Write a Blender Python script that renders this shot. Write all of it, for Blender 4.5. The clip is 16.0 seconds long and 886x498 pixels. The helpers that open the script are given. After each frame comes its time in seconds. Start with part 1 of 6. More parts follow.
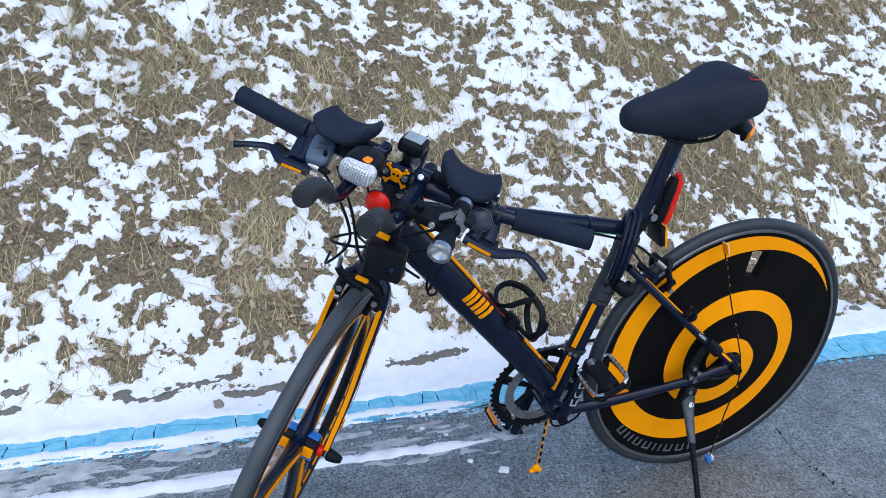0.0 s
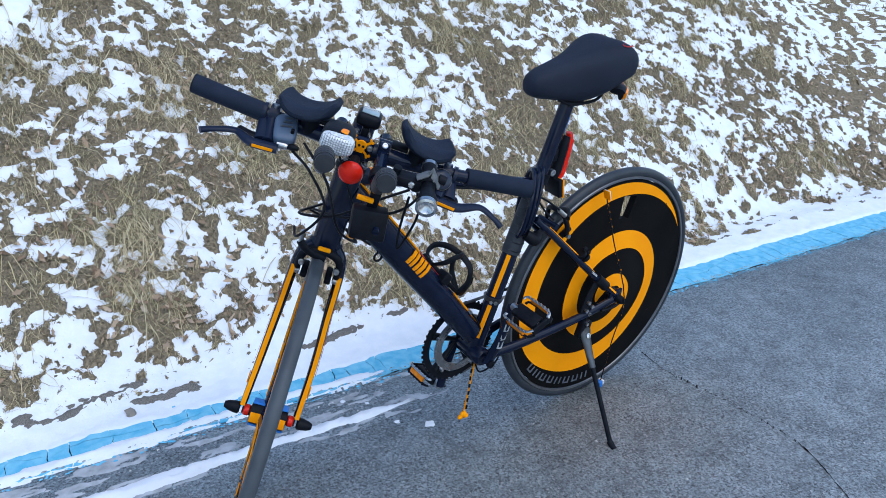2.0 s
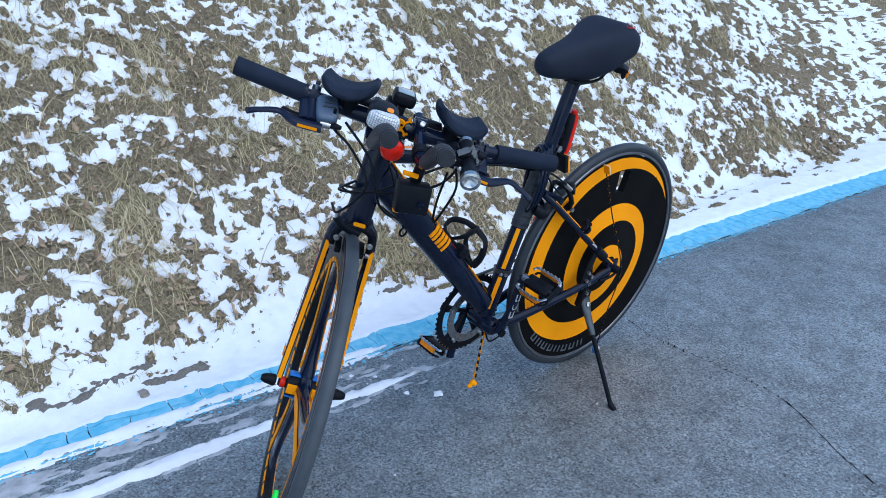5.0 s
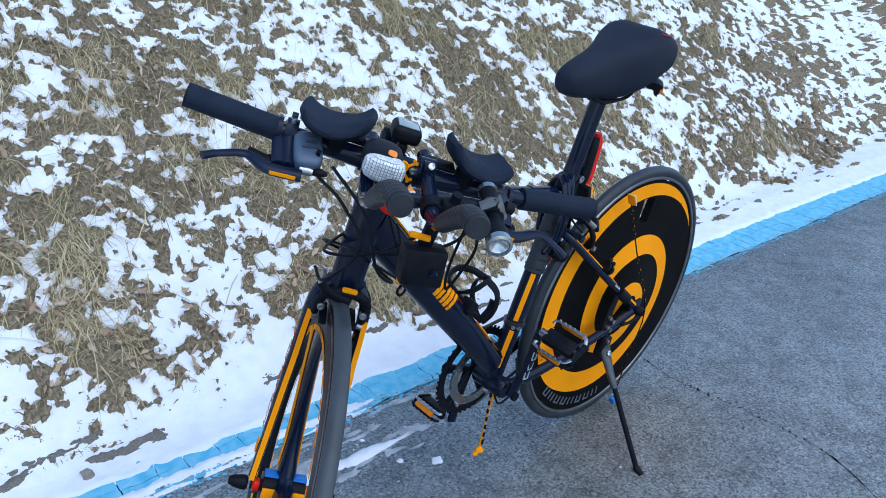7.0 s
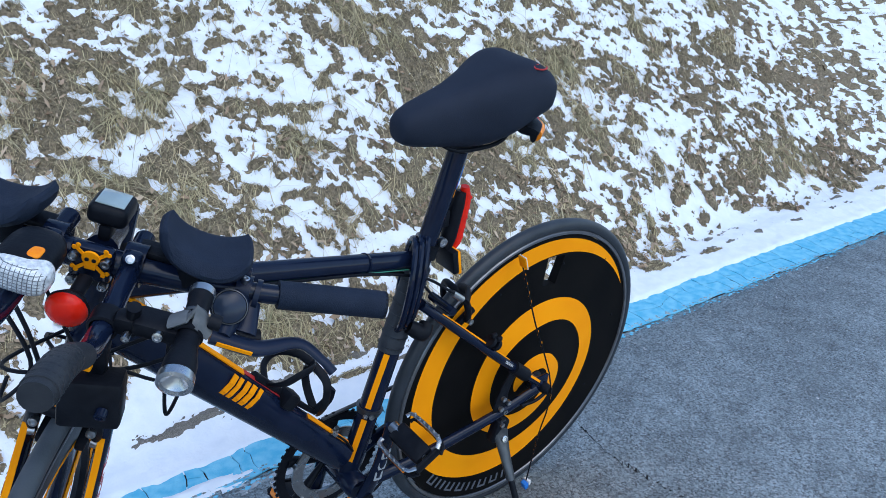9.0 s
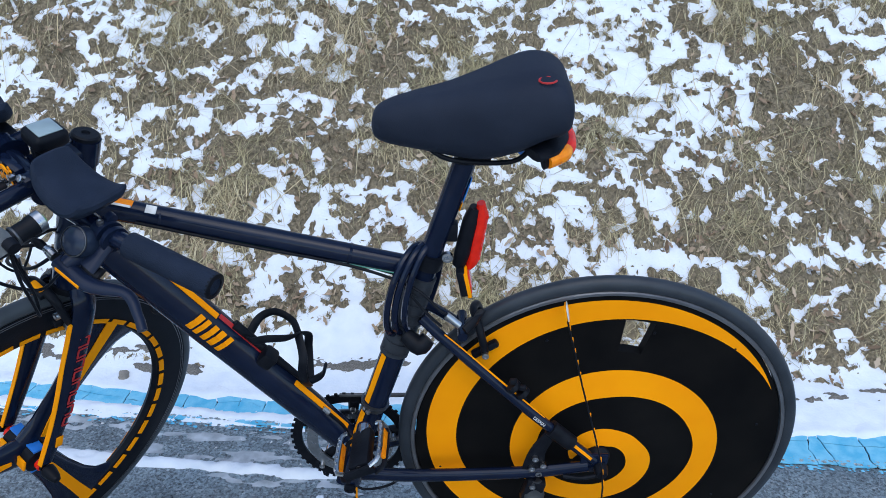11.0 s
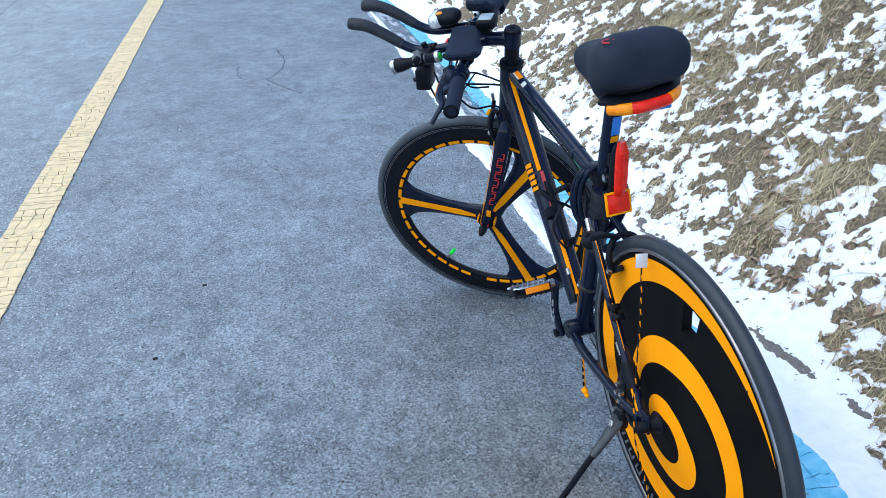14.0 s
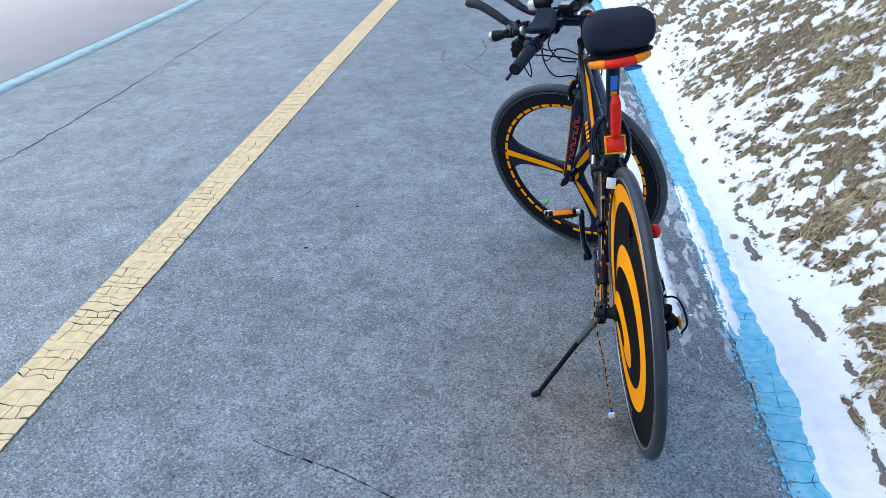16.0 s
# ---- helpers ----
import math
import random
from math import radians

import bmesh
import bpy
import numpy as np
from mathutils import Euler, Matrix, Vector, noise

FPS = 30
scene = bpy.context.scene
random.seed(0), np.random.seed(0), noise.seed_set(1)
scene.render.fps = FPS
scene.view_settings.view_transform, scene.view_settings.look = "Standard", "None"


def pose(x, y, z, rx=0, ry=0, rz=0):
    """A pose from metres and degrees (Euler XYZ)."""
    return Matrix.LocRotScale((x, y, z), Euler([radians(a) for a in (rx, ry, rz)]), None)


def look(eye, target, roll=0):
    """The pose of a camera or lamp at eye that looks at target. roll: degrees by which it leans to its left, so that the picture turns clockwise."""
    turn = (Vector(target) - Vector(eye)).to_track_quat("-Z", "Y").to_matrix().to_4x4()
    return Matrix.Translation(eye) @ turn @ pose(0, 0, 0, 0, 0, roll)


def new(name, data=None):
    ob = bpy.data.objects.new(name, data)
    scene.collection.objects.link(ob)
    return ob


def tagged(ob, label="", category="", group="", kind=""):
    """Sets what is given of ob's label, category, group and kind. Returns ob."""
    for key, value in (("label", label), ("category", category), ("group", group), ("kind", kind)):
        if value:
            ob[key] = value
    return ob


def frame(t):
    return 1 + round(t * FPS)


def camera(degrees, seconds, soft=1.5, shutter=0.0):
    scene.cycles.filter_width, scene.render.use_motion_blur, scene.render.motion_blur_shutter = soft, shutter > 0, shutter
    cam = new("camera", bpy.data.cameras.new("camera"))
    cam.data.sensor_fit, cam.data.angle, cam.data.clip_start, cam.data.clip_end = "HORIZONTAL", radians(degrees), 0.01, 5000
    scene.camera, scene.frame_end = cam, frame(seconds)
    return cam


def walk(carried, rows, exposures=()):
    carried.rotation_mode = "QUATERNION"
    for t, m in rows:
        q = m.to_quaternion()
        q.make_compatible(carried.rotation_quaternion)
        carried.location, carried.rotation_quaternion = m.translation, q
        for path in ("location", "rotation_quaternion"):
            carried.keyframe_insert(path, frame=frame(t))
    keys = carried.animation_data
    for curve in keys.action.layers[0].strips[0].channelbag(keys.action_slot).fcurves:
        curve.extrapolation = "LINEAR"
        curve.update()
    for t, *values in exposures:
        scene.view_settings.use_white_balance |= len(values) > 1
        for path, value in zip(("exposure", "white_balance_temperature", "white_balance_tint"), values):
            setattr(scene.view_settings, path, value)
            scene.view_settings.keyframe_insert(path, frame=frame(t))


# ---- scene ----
cam = camera(58.88, 16.0, soft=0.5)
PATH = [
    # seconds, x, y, z, yaw, pitch, roll
    (0.0, -0.880, -1.687, 1.229, -14.66, -23.48, 2.46),
    (0.5, -0.925, -1.668, 1.235, -18.20, -23.19, 2.56),
    (1.0, -1.058, -1.661, 1.227, -22.90, -22.89, 2.73),
    (1.5, -1.152, -1.679, 1.226, -27.87, -22.83, 2.44),
    (2.0, -1.200, -1.721, 1.206, -31.29, -22.80, 2.29),
    (2.5, -1.231, -1.820, 1.194, -31.87, -22.91, 2.25),
    (3.0, -1.259, -1.888, 1.189, -32.08, -23.19, 2.35),
    (3.5, -1.291, -1.902, 1.196, -32.30, -23.43, 2.59),
    (3.7, -1.313, -1.888, 1.199, -32.33, -23.55, 2.66),
    (5.8, -1.379, -1.591, 1.213, -37.85, -23.93, 2.61),
    (6.0, -1.358, -1.572, 1.212, -37.98, -23.95, 2.59),
    (6.5, -1.302, -1.501, 1.198, -38.31, -24.06, 2.74),
    (7.0, -1.246, -1.395, 1.190, -38.50, -24.18, 2.77),
    (7.5, -1.206, -1.329, 1.188, -38.82, -24.13, 2.78),
    (8.0, -1.109, -1.321, 1.200, -39.02, -24.34, 2.65),
    (8.2, -1.051, -1.331, 1.201, -38.98, -24.37, 2.63),
    (10.3, -0.277, -1.422, 1.230, -10.59, -26.27, 1.81),
    (10.5, -0.206, -1.442, 1.230, -5.40, -26.59, 1.61),
    (11.0, -0.034, -1.407, 1.223, 5.89, -27.21, 1.28),
    (11.5, 0.169, -1.342, 1.241, 18.15, -27.47, 0.68),
    (12.0, 0.425, -1.334, 1.229, 30.39, -27.59, 0.38),
    (12.5, 0.617, -1.225, 1.230, 43.18, -28.10, -0.44),
    (13.0, 0.806, -1.050, 1.238, 58.88, -28.02, -1.10),
    (13.5, 1.021, -0.937, 1.242, 73.17, -27.70, -1.61),
    (14.0, 1.146, -0.917, 1.254, 81.17, -27.45, -1.56),
    (14.5, 1.322, -0.855, 1.261, 83.85, -27.12, -1.42),
    (15.0, 1.483, -0.681, 1.267, 88.81, -27.04, -1.53),
    (15.5, 1.596, -0.603, 1.274, 94.54, -26.84, -1.38),
    (16.0, 1.725, -0.519, 1.278, 99.29, -26.50, -1.26),
]


def eye_pose(x, y, z, yaw, pitch, roll):
    return pose(x, y, z, 0, 0, yaw) @ pose(0, 0, 0, 90 + pitch) @ pose(0, 0, 0, 0, 0, roll)


EXPOSURE = [(0.0, 0.22, 6490, 7), (1.5, 0.2, 6230, 6), (8.0, 0.17, 5950, 4), (10.2, 0.11, 6170, 4), (12.0, 0.22, 6270, 6), (13.0, 0.43, 6030, 5), (13.6, 0.54, 6230, 5), (15.0, 0.52, 6250, 5), (16.0, 0.40, 6470, 6)]
walk(cam, [(t, eye_pose(*p)) for t, *p in PATH], exposures=EXPOSURE)

# ---- light ----
world = bpy.data.worlds.new("sky")
scene.world = world
world.use_nodes = True
wn = world.node_tree
sky = wn.nodes.new("ShaderNodeTexSky")
sky.sky_type, sky.sun_disc = "NISHITA", False
sky.sun_elevation, sky.sun_rotation = radians(55), radians(160)
wn.links.new(sky.outputs[0], wn.nodes["Background"].inputs[0])
wn.nodes["Background"].inputs[1].default_value = 0.24
sun = new("sun", bpy.data.lights.new("sun", "SUN"))
sun.data.energy, sun.data.angle, sun.data.color = 0.9, radians(60), (1.0, 0.95, 0.9)
sun.matrix_world = look((-1.2, -3, 6), (0, 0, 0))

# ---- materials ----
def material(name, color, rough=0.5, metal=0.0, second=None, scale=40.0, amount=0.5, bump=0.0, bump_scale=300.0, coat=0.0, alpha_glass=0.0, detail=4.0, island=None, drift=0.0):
    """A surface of two mixed colours with grain and relief. island: a third colour that comes in piece by piece."""
    m = bpy.data.materials.new(name)
    m.use_nodes = True
    t = m.node_tree
    b = t.nodes["Principled BSDF"]
    b.inputs["Roughness"].default_value, b.inputs["Metallic"].default_value = rough, metal
    b.inputs["Coat Weight"].default_value = coat
    b.inputs["Transmission Weight"].default_value = alpha_glass
    place = t.nodes.new("ShaderNodeTexCoord")
    n = t.nodes.new("ShaderNodeTexNoise")
    n.inputs["Scale"].default_value, n.inputs["Detail"].default_value = scale, detail
    t.links.new(place.outputs["Object"], n.inputs["Vector"])
    mix = t.nodes.new("ShaderNodeMix")
    mix.data_type = "RGBA"
    mix.inputs[6].default_value = (*color, 1)
    mix.inputs[7].default_value = (*(second or [c * 0.75 for c in color]), 1)
    ramp = t.nodes.new("ShaderNodeMapRange")
    ramp.inputs[1].default_value, ramp.inputs[2].default_value = 0.35, 0.7
    ramp.inputs[3].default_value, ramp.inputs[4].default_value = 0.0, amount * 2
    t.links.new(n.outputs[0], ramp.inputs[0])
    t.links.new(ramp.outputs[0], mix.inputs[0])
    out = mix.outputs[2]
    if island:
        g = t.nodes.new("ShaderNodeNewGeometry")
        m2 = t.nodes.new("ShaderNodeMix")
        m2.data_type = "RGBA"
        r = t.nodes.new("ShaderNodeValToRGB")
        el = r.color_ramp.elements
        el[0].color, el[1].color = (*island[0], 1), (*island[-1], 1)
        for k, c in enumerate(island[1:-1]):
            el.new((k + 1) / (len(island) - 1)).color = (*c, 1)
        t.links.new(g.outputs["Random Per Island"], r.inputs[0])
        m2.inputs[0].default_value = 0.85 - drift
        t.links.new(out, m2.inputs[6])
        t.links.new(r.outputs[0], m2.inputs[7])
        out = m2.outputs[2]
    t.links.new(out, b.inputs["Base Color"])
    if bump:
        f = t.nodes.new("ShaderNodeTexNoise")
        f.inputs["Scale"].default_value, f.inputs["Detail"].default_value = bump_scale, 3
        t.links.new(place.outputs["Object"], f.inputs["Vector"])
        bp = t.nodes.new("ShaderNodeBump")
        bp.inputs["Strength"].default_value, bp.inputs["Distance"].default_value = bump, 0.002
        t.links.new(f.outputs[0], bp.inputs["Height"])
        t.links.new(bp.outputs[0], b.inputs["Normal"])
        rr = t.nodes.new("ShaderNodeMapRange")
        rr.inputs[3].default_value, rr.inputs[4].default_value = rough * 0.8, min(1.0, rough * 1.2)
        t.links.new(n.outputs[0], rr.inputs[0])
        t.links.new(rr.outputs[0], b.inputs["Roughness"])
    return m


def dull(m, level):
    """Lowers the mirror shine of a dark surface."""
    m.node_tree.nodes["Principled BSDF"].inputs["Specular IOR Level"].default_value = level
    return m


def asphalt_material():
    """Worn asphalt: pale binder, dark pits between the stones, light chips, and broad stains."""
    m = bpy.data.materials.new("asphalt")
    m.use_nodes = True
    t = m.node_tree
    b = t.nodes["Principled BSDF"]
    b.inputs["Roughness"].default_value = 0.62
    b.inputs["Specular IOR Level"].default_value = 0.4
    place = t.nodes.new("ShaderNodeTexCoord")

    def noise_of(scale, detail, rough=0.5):
        n = t.nodes.new("ShaderNodeTexNoise")
        n.inputs["Scale"].default_value, n.inputs["Detail"].default_value, n.inputs["Roughness"].default_value = scale, detail, rough
        t.links.new(place.outputs["Object"], n.inputs["Vector"])
        return n.outputs[0]

    def blend(kind, amount, a, b_):
        x = t.nodes.new("ShaderNodeMix")
        x.data_type, x.blend_type = "RGBA", kind
        for k, v in ((0, amount), (6, a), (7, b_)):
            if isinstance(v, (int, float)):
                x.inputs[k].default_value = v
            elif isinstance(v, tuple):
                x.inputs[k].default_value = v
            else:
                t.links.new(v, x.inputs[k])
        return x.outputs[2]

    def step(value, lo, hi, to0=0.0, to1=1.0):
        x = t.nodes.new("ShaderNodeMapRange")
        x.inputs[1].default_value, x.inputs[2].default_value, x.inputs[3].default_value, x.inputs[4].default_value = lo, hi, to0, to1
        t.links.new(value, x.inputs[0])
        return x.outputs[0]

    base = blend("MIX", step(noise_of(1.6, 6, 0.6), 0.4, 0.65), (0.35, 0.40, 0.422, 1), (0.43, 0.487, 0.51, 1))
    stain = step(noise_of(5.5, 6, 0.65), 0.36, 0.62, 0.80, 1.06)
    base = blend("MULTIPLY", 1.0, base, stain)
    base = blend("MULTIPLY", 1.0, base, step(noise_of(36, 6, 0.8), 0.34, 0.60, 0.82, 1.06))
    base = blend("MULTIPLY", 1.0, base, step(noise_of(14, 6, 0.75), 0.39, 0.55, 0.78, 1.06))
    # the asphalt grows darker from y -0.9 to -1.7, towards the middle of the road
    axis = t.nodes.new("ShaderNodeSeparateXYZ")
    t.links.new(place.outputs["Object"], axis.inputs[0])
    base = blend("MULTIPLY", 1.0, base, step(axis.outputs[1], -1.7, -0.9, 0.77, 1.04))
    base = blend("MULTIPLY", 1.0, base, step(noise_of(24, 5, 0.8), 0.30, 0.37, 0.42, 1.0))
    pits = step(noise_of(150, 4, 0.7), 0.36, 0.50, 0.12, 1.0)
    base = blend("MULTIPLY", step(noise_of(8, 4), 0.36, 0.62, 1.0, 0.45), base, pits)
    base = blend("MULTIPLY", 1.0, base, step(noise_of(78, 3, 0.6), 0.34, 0.41, 0.38, 1.0))
    v = t.nodes.new("ShaderNodeTexVoronoi")
    v.inputs["Scale"].default_value = 210
    t.links.new(place.outputs["Object"], v.inputs["Vector"])
    hue = t.nodes.new("ShaderNodeSeparateColor")
    t.links.new(v.outputs["Color"], hue.inputs[0])
    base = blend("MULTIPLY", 1.0, base, step(hue.outputs[2], 0.0, 1.0, 0.72, 1.26))
    base = blend("MIX", step(hue.outputs[0], 0.93, 0.95, 0.0, 0.5), base, (0.70, 0.71, 0.70, 1))
    base = blend("MIX", step(hue.outputs[1], 0.85, 0.89, 0.0, 0.62), base, (0.13, 0.13, 0.135, 1))
    t.links.new(base, b.inputs["Base Color"])
    bp = t.nodes.new("ShaderNodeBump")
    bp.inputs["Strength"].default_value, bp.inputs["Distance"].default_value = 0.5, 0.003
    t.links.new(pits, bp.inputs["Height"])
    t.links.new(bp.outputs[0], b.inputs["Normal"])
    return m


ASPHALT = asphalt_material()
CRACK = dull(material("crack_dark", (0.03, 0.03, 0.033), 0.95, scale=60, bump=0.5), 0.10)
BLUE_PAINT = material("blue_road_paint", (0.10, 0.44, 0.66), 0.7, second=(0.22, 0.56, 0.74), scale=35, amount=0.6, bump=0.7, bump_scale=220)
PALE_BLUE = dull(material("faded_blue_paint", (0.44, 0.60, 0.61), 0.85, scale=10, bump=0.4), 0.1)
YELLOW_PAINT = dull(material("yellow_road_paint", (0.84, 0.645, 0.36), 0.8, second=(0.70, 0.55, 0.33), scale=30, amount=0.6, bump=0.6, bump_scale=200), 0.12)
PAVE = dull(material("pale_pavement", (0.77, 0.665, 0.585), 0.95, second=(0.72, 0.64, 0.57), scale=1.5, bump=0.4), 0.05)
SNOW = material("snow", (0.80, 0.82, 0.86), 0.65, second=(0.71, 0.745, 0.81), scale=22, amount=0.45, bump=0.6, bump_scale=120)
ICE = material("grey_ice", (0.27, 0.285, 0.30), 0.5, second=(0.50, 0.52, 0.55), scale=26, amount=0.6, bump=0.3, bump_scale=90)
SOIL = dull(material("earth_with_dead_grass", (0.11, 0.09, 0.064), 0.95, second=(0.285, 0.23, 0.155), scale=120, amount=0.6, bump=1.0, bump_scale=140, detail=8), 0.10)
STRAW = dull(material("pale_dry_stalk", (0.64, 0.54, 0.36), 0.8, second=(0.46, 0.42, 0.25), scale=5, amount=0.7, island=[(0.20, 0.14, 0.075), (0.66, 0.52, 0.29), (0.40, 0.30, 0.155), (0.86, 0.74, 0.49), (0.13, 0.095, 0.055), (0.58, 0.45, 0.24), (0.74, 0.60, 0.35), (0.24, 0.22, 0.10), (0.10, 0.08, 0.045)], drift=0.35), 0.15)
MATTED = dull(material("matted_dead_grass", (0.25, 0.20, 0.135), 0.9, second=(0.17, 0.165, 0.115), scale=6, amount=0.7, island=[(0.035, 0.026, 0.017), (0.38, 0.295, 0.18), (0.105, 0.08, 0.048), (0.63, 0.51, 0.32), (0.05, 0.042, 0.028), (0.29, 0.22, 0.13), (0.155, 0.13, 0.08), (0.03, 0.023, 0.015)], drift=0.12), 0.1)
EARTH = dull(material("grey_trodden_earth", (0.11, 0.10, 0.09), 0.95, second=(0.25, 0.235, 0.215), scale=420, amount=0.5, bump=1.0, bump_scale=260, detail=6), 0.1)
LEAF = dull(material("dead_leaf", (0.38, 0.28, 0.19), 0.85, scale=80, amount=0.5, bump=0.5, island=[(0.12, 0.075, 0.048), (0.30, 0.21, 0.14), (0.58, 0.46, 0.34), (0.20, 0.13, 0.085), (0.46, 0.35, 0.24), (0.34, 0.24, 0.16)]), 0.15)
STONE = material("stone", (0.27, 0.24, 0.205), 0.9, scale=90, bump=0.6)
BLACK = dull(material("black_frame_paint", (0.0042, 0.0080, 0.023), 0.17, second=(0.0072, 0.0125, 0.032), scale=30, amount=0.4, coat=0.15, bump=0.04), 0.16)
MATT = dull(material("black_plastic", (0.0045, 0.0056, 0.009), 0.45, second=(0.009, 0.0105, 0.015), scale=60, bump=0.15), 0.11)
DISC = dull(material("matt_black_film", (0.0045, 0.0045, 0.005), 0.55, second=(0.008, 0.0075, 0.0075), scale=12, amount=0.6, bump=0.05), 0.04)
FOAM = dull(material("black_foam", (0.0095, 0.0155, 0.031), 0.7, second=(0.015, 0.0225, 0.042), scale=40, bump=0.5, bump_scale=700), 0.16)
GRIP = dull(material("worn_grip_rubber", (0.016, 0.019, 0.025), 0.5, second=(0.027, 0.030, 0.037), scale=45, bump=0.25, bump_scale=500), 0.28)
STRAP = dull(material("grey_rubber_strap", (0.085, 0.092, 0.10), 0.55, second=(0.13, 0.14, 0.15), scale=60, bump=0.15), 0.3)
CLOTH = dull(material("black_fabric", (0.013, 0.0175, 0.031), 0.7, second=(0.019, 0.025, 0.042), scale=14, bump=0.35, bump_scale=900), 0.16)
NAVY = dull(material("blue_black_lever_paint", (0.0065, 0.0115, 0.029), 0.3, second=(0.010, 0.016, 0.037), scale=30, coat=0.05, bump=0.05), 0.16)
TYRE = dull(material("tyre_rubber", (0.046, 0.055, 0.066), 0.5, second=(0.062, 0.073, 0.087), scale=20, amount=0.6, bump=0.15, bump_scale=400), 0.32)
REAR_TYRE = dull(material("newer_tyre_rubber", (0.020, 0.025, 0.033), 0.42, second=(0.030, 0.036, 0.046), scale=20, amount=0.6, bump=0.15, bump_scale=400), 0.34)
TAPE = dull(material("grey_black_tape", (0.022, 0.026, 0.034), 0.5, second=(0.036, 0.041, 0.051), scale=50, bump=0.3), 0.25)
RIM = material("grey_rim_edge", (0.22, 0.225, 0.245), 0.3, metal=0.7, scale=30, bump=0.05)
YELLOW = dull(material("yellow_vinyl", (1.0, 0.345, 0.001), 0.6, second=(0.95, 0.305, 0.001), scale=9, amount=0.5, bump=0.05), 0.08)
ORANGE = dull(material("orange_reflector", (0.95, 0.30, 0.008), 0.25, second=(0.85, 0.20, 0.006), scale=90, coat=0.12), 0.2)
RED = dull(material("red_plastic", (0.80, 0.022, 0.008), 0.22, second=(0.62, 0.013, 0.006), scale=60, coat=0.12), 0.2)
REDTEXT = material("red_print", (0.5, 0.02, 0.02), 0.45, scale=40)
BLUE = material("blue_vinyl", (0.025, 0.20, 0.66), 0.45, second=(0.02, 0.15, 0.52), scale=30)
WHITE = material("white_reflective_tag", (0.75, 0.75, 0.74), 0.4, scale=60)
GREEN = material("green_cap", (0.03, 0.80, 0.06), 0.4, scale=40)
DARKGREEN = material("green_wire", (0.06, 0.30, 0.20), 0.5, scale=40)
STEEL = material("bright_steel", (0.50, 0.51, 0.53), 0.28, metal=1.0, scale=60, bump=0.05)
ALLOY = material("grey_alloy", (0.10, 0.105, 0.115), 0.4, metal=0.8, scale=50, bump=0.1)
SHIFTER = dull(material("blue_grey_plastic", (0.075, 0.11, 0.17), 0.35, second=(0.11, 0.15, 0.22), scale=20, bump=0.05), 0.25)
DIAL = dull(material("dark_blue_plastic", (0.012, 0.019, 0.038), 0.25, second=(0.02, 0.03, 0.055), scale=20, bump=0.05), 0.3)
PRISM = material("clear_ribbed_lens", (0.78, 0.80, 0.82), 0.15, second=(0.45, 0.47, 0.5), scale=200, amount=0.5, coat=0.8, bump=0.6, bump_scale=300)
SCREEN = material("grey_display", (0.30, 0.37, 0.38), 0.10, coat=1.0, scale=30)
GREYTEXT = material("grey_print", (0.11, 0.12, 0.145), 0.5, scale=40)
PRINT = material("pale_grey_print", (0.42, 0.43, 0.45), 0.5, scale=40)

# ---- shape helpers ----
def V(*a):
    return np.array(a, float)


def curve_points(pts, n):
    """Points along a smooth line through pts, n steps for each stretch."""
    p = np.array(pts, float)
    if len(p) == 2 or n == 1:
        k = np.linspace(0, len(p) - 1, (len(p) - 1) * n + 1)
        return np.stack([np.interp(k, range(len(p)), p[:, i]) for i in range(p.shape[1])], 1)
    q = np.vstack([2 * p[0] - p[1], p, 2 * p[-1] - p[-2]])
    out = []
    for i in range(1, len(q) - 2):
        for s in np.arange(n) / n:
            a, b, c, d = q[i - 1], q[i], q[i + 1], q[i + 2]
            out.append(0.5 * (2 * b + (c - a) * s + (2 * a - 5 * b + 4 * c - d) * s * s + (3 * b - a - 3 * c + d) * s**3))
    return np.array(out + [q[-2]])


def tube(bm, pts, rad, seg=12, n=4, ref=(0, 1, 0), cap=True, closed=False):
    """A swept tube. rad: one radius, a radius for each point, or (side, depth) for each."""
    p = curve_points(pts, n)
    r = np.array(rad, float)
    if r.ndim == 0:
        r = np.full((len(p), 2), float(r))
    else:
        if r.ndim == 1 and not (len(r) == 2 and len(pts) != 2):
            r = np.stack([r, r], 1)
        elif r.ndim == 1:
            r = np.tile(r, (len(pts), 1))
        k = np.linspace(0, len(r) - 1, len(p))
        r = np.stack([np.interp(k, range(len(r)), r[:, i]) for i in (0, 1)], 1)
    rings = []
    ref = V(*ref)
    for i, c in enumerate(p):
        if closed:
            t = p[(i + 1) % (len(p) - 1)] - p[i - 1 if i else len(p) - 2]
        else:
            t = p[min(i + 1, len(p) - 1)] - p[max(i - 1, 0)]
        t = t / (np.linalg.norm(t) + 1e-12)
        b = np.cross(t, ref)
        if np.linalg.norm(b) < 1e-4:
            b = np.cross(t, V(0.3, 0.2, 1))
        b /= np.linalg.norm(b)
        a = np.cross(b, t)
        ring = []
        for k in range(seg):
            w = 2 * math.pi * k / seg
            ring.append(bm.verts.new(c + math.cos(w) * r[i, 0] * a + math.sin(w) * r[i, 1] * b))
        rings.append(ring)
    if closed:
        for v in rings.pop():
            bm.verts.remove(v)
    for i in range(len(rings) if closed else len(rings) - 1):
        A, B = rings[i], rings[(i + 1) % len(rings)]
        for k in range(seg):
            bm.faces.new((A[k], A[(k + 1) % seg], B[(k + 1) % seg], B[k]))
    if cap and not closed:
        bm.faces.new(rings[0][::-1])
        bm.faces.new(rings[-1])
    return bm


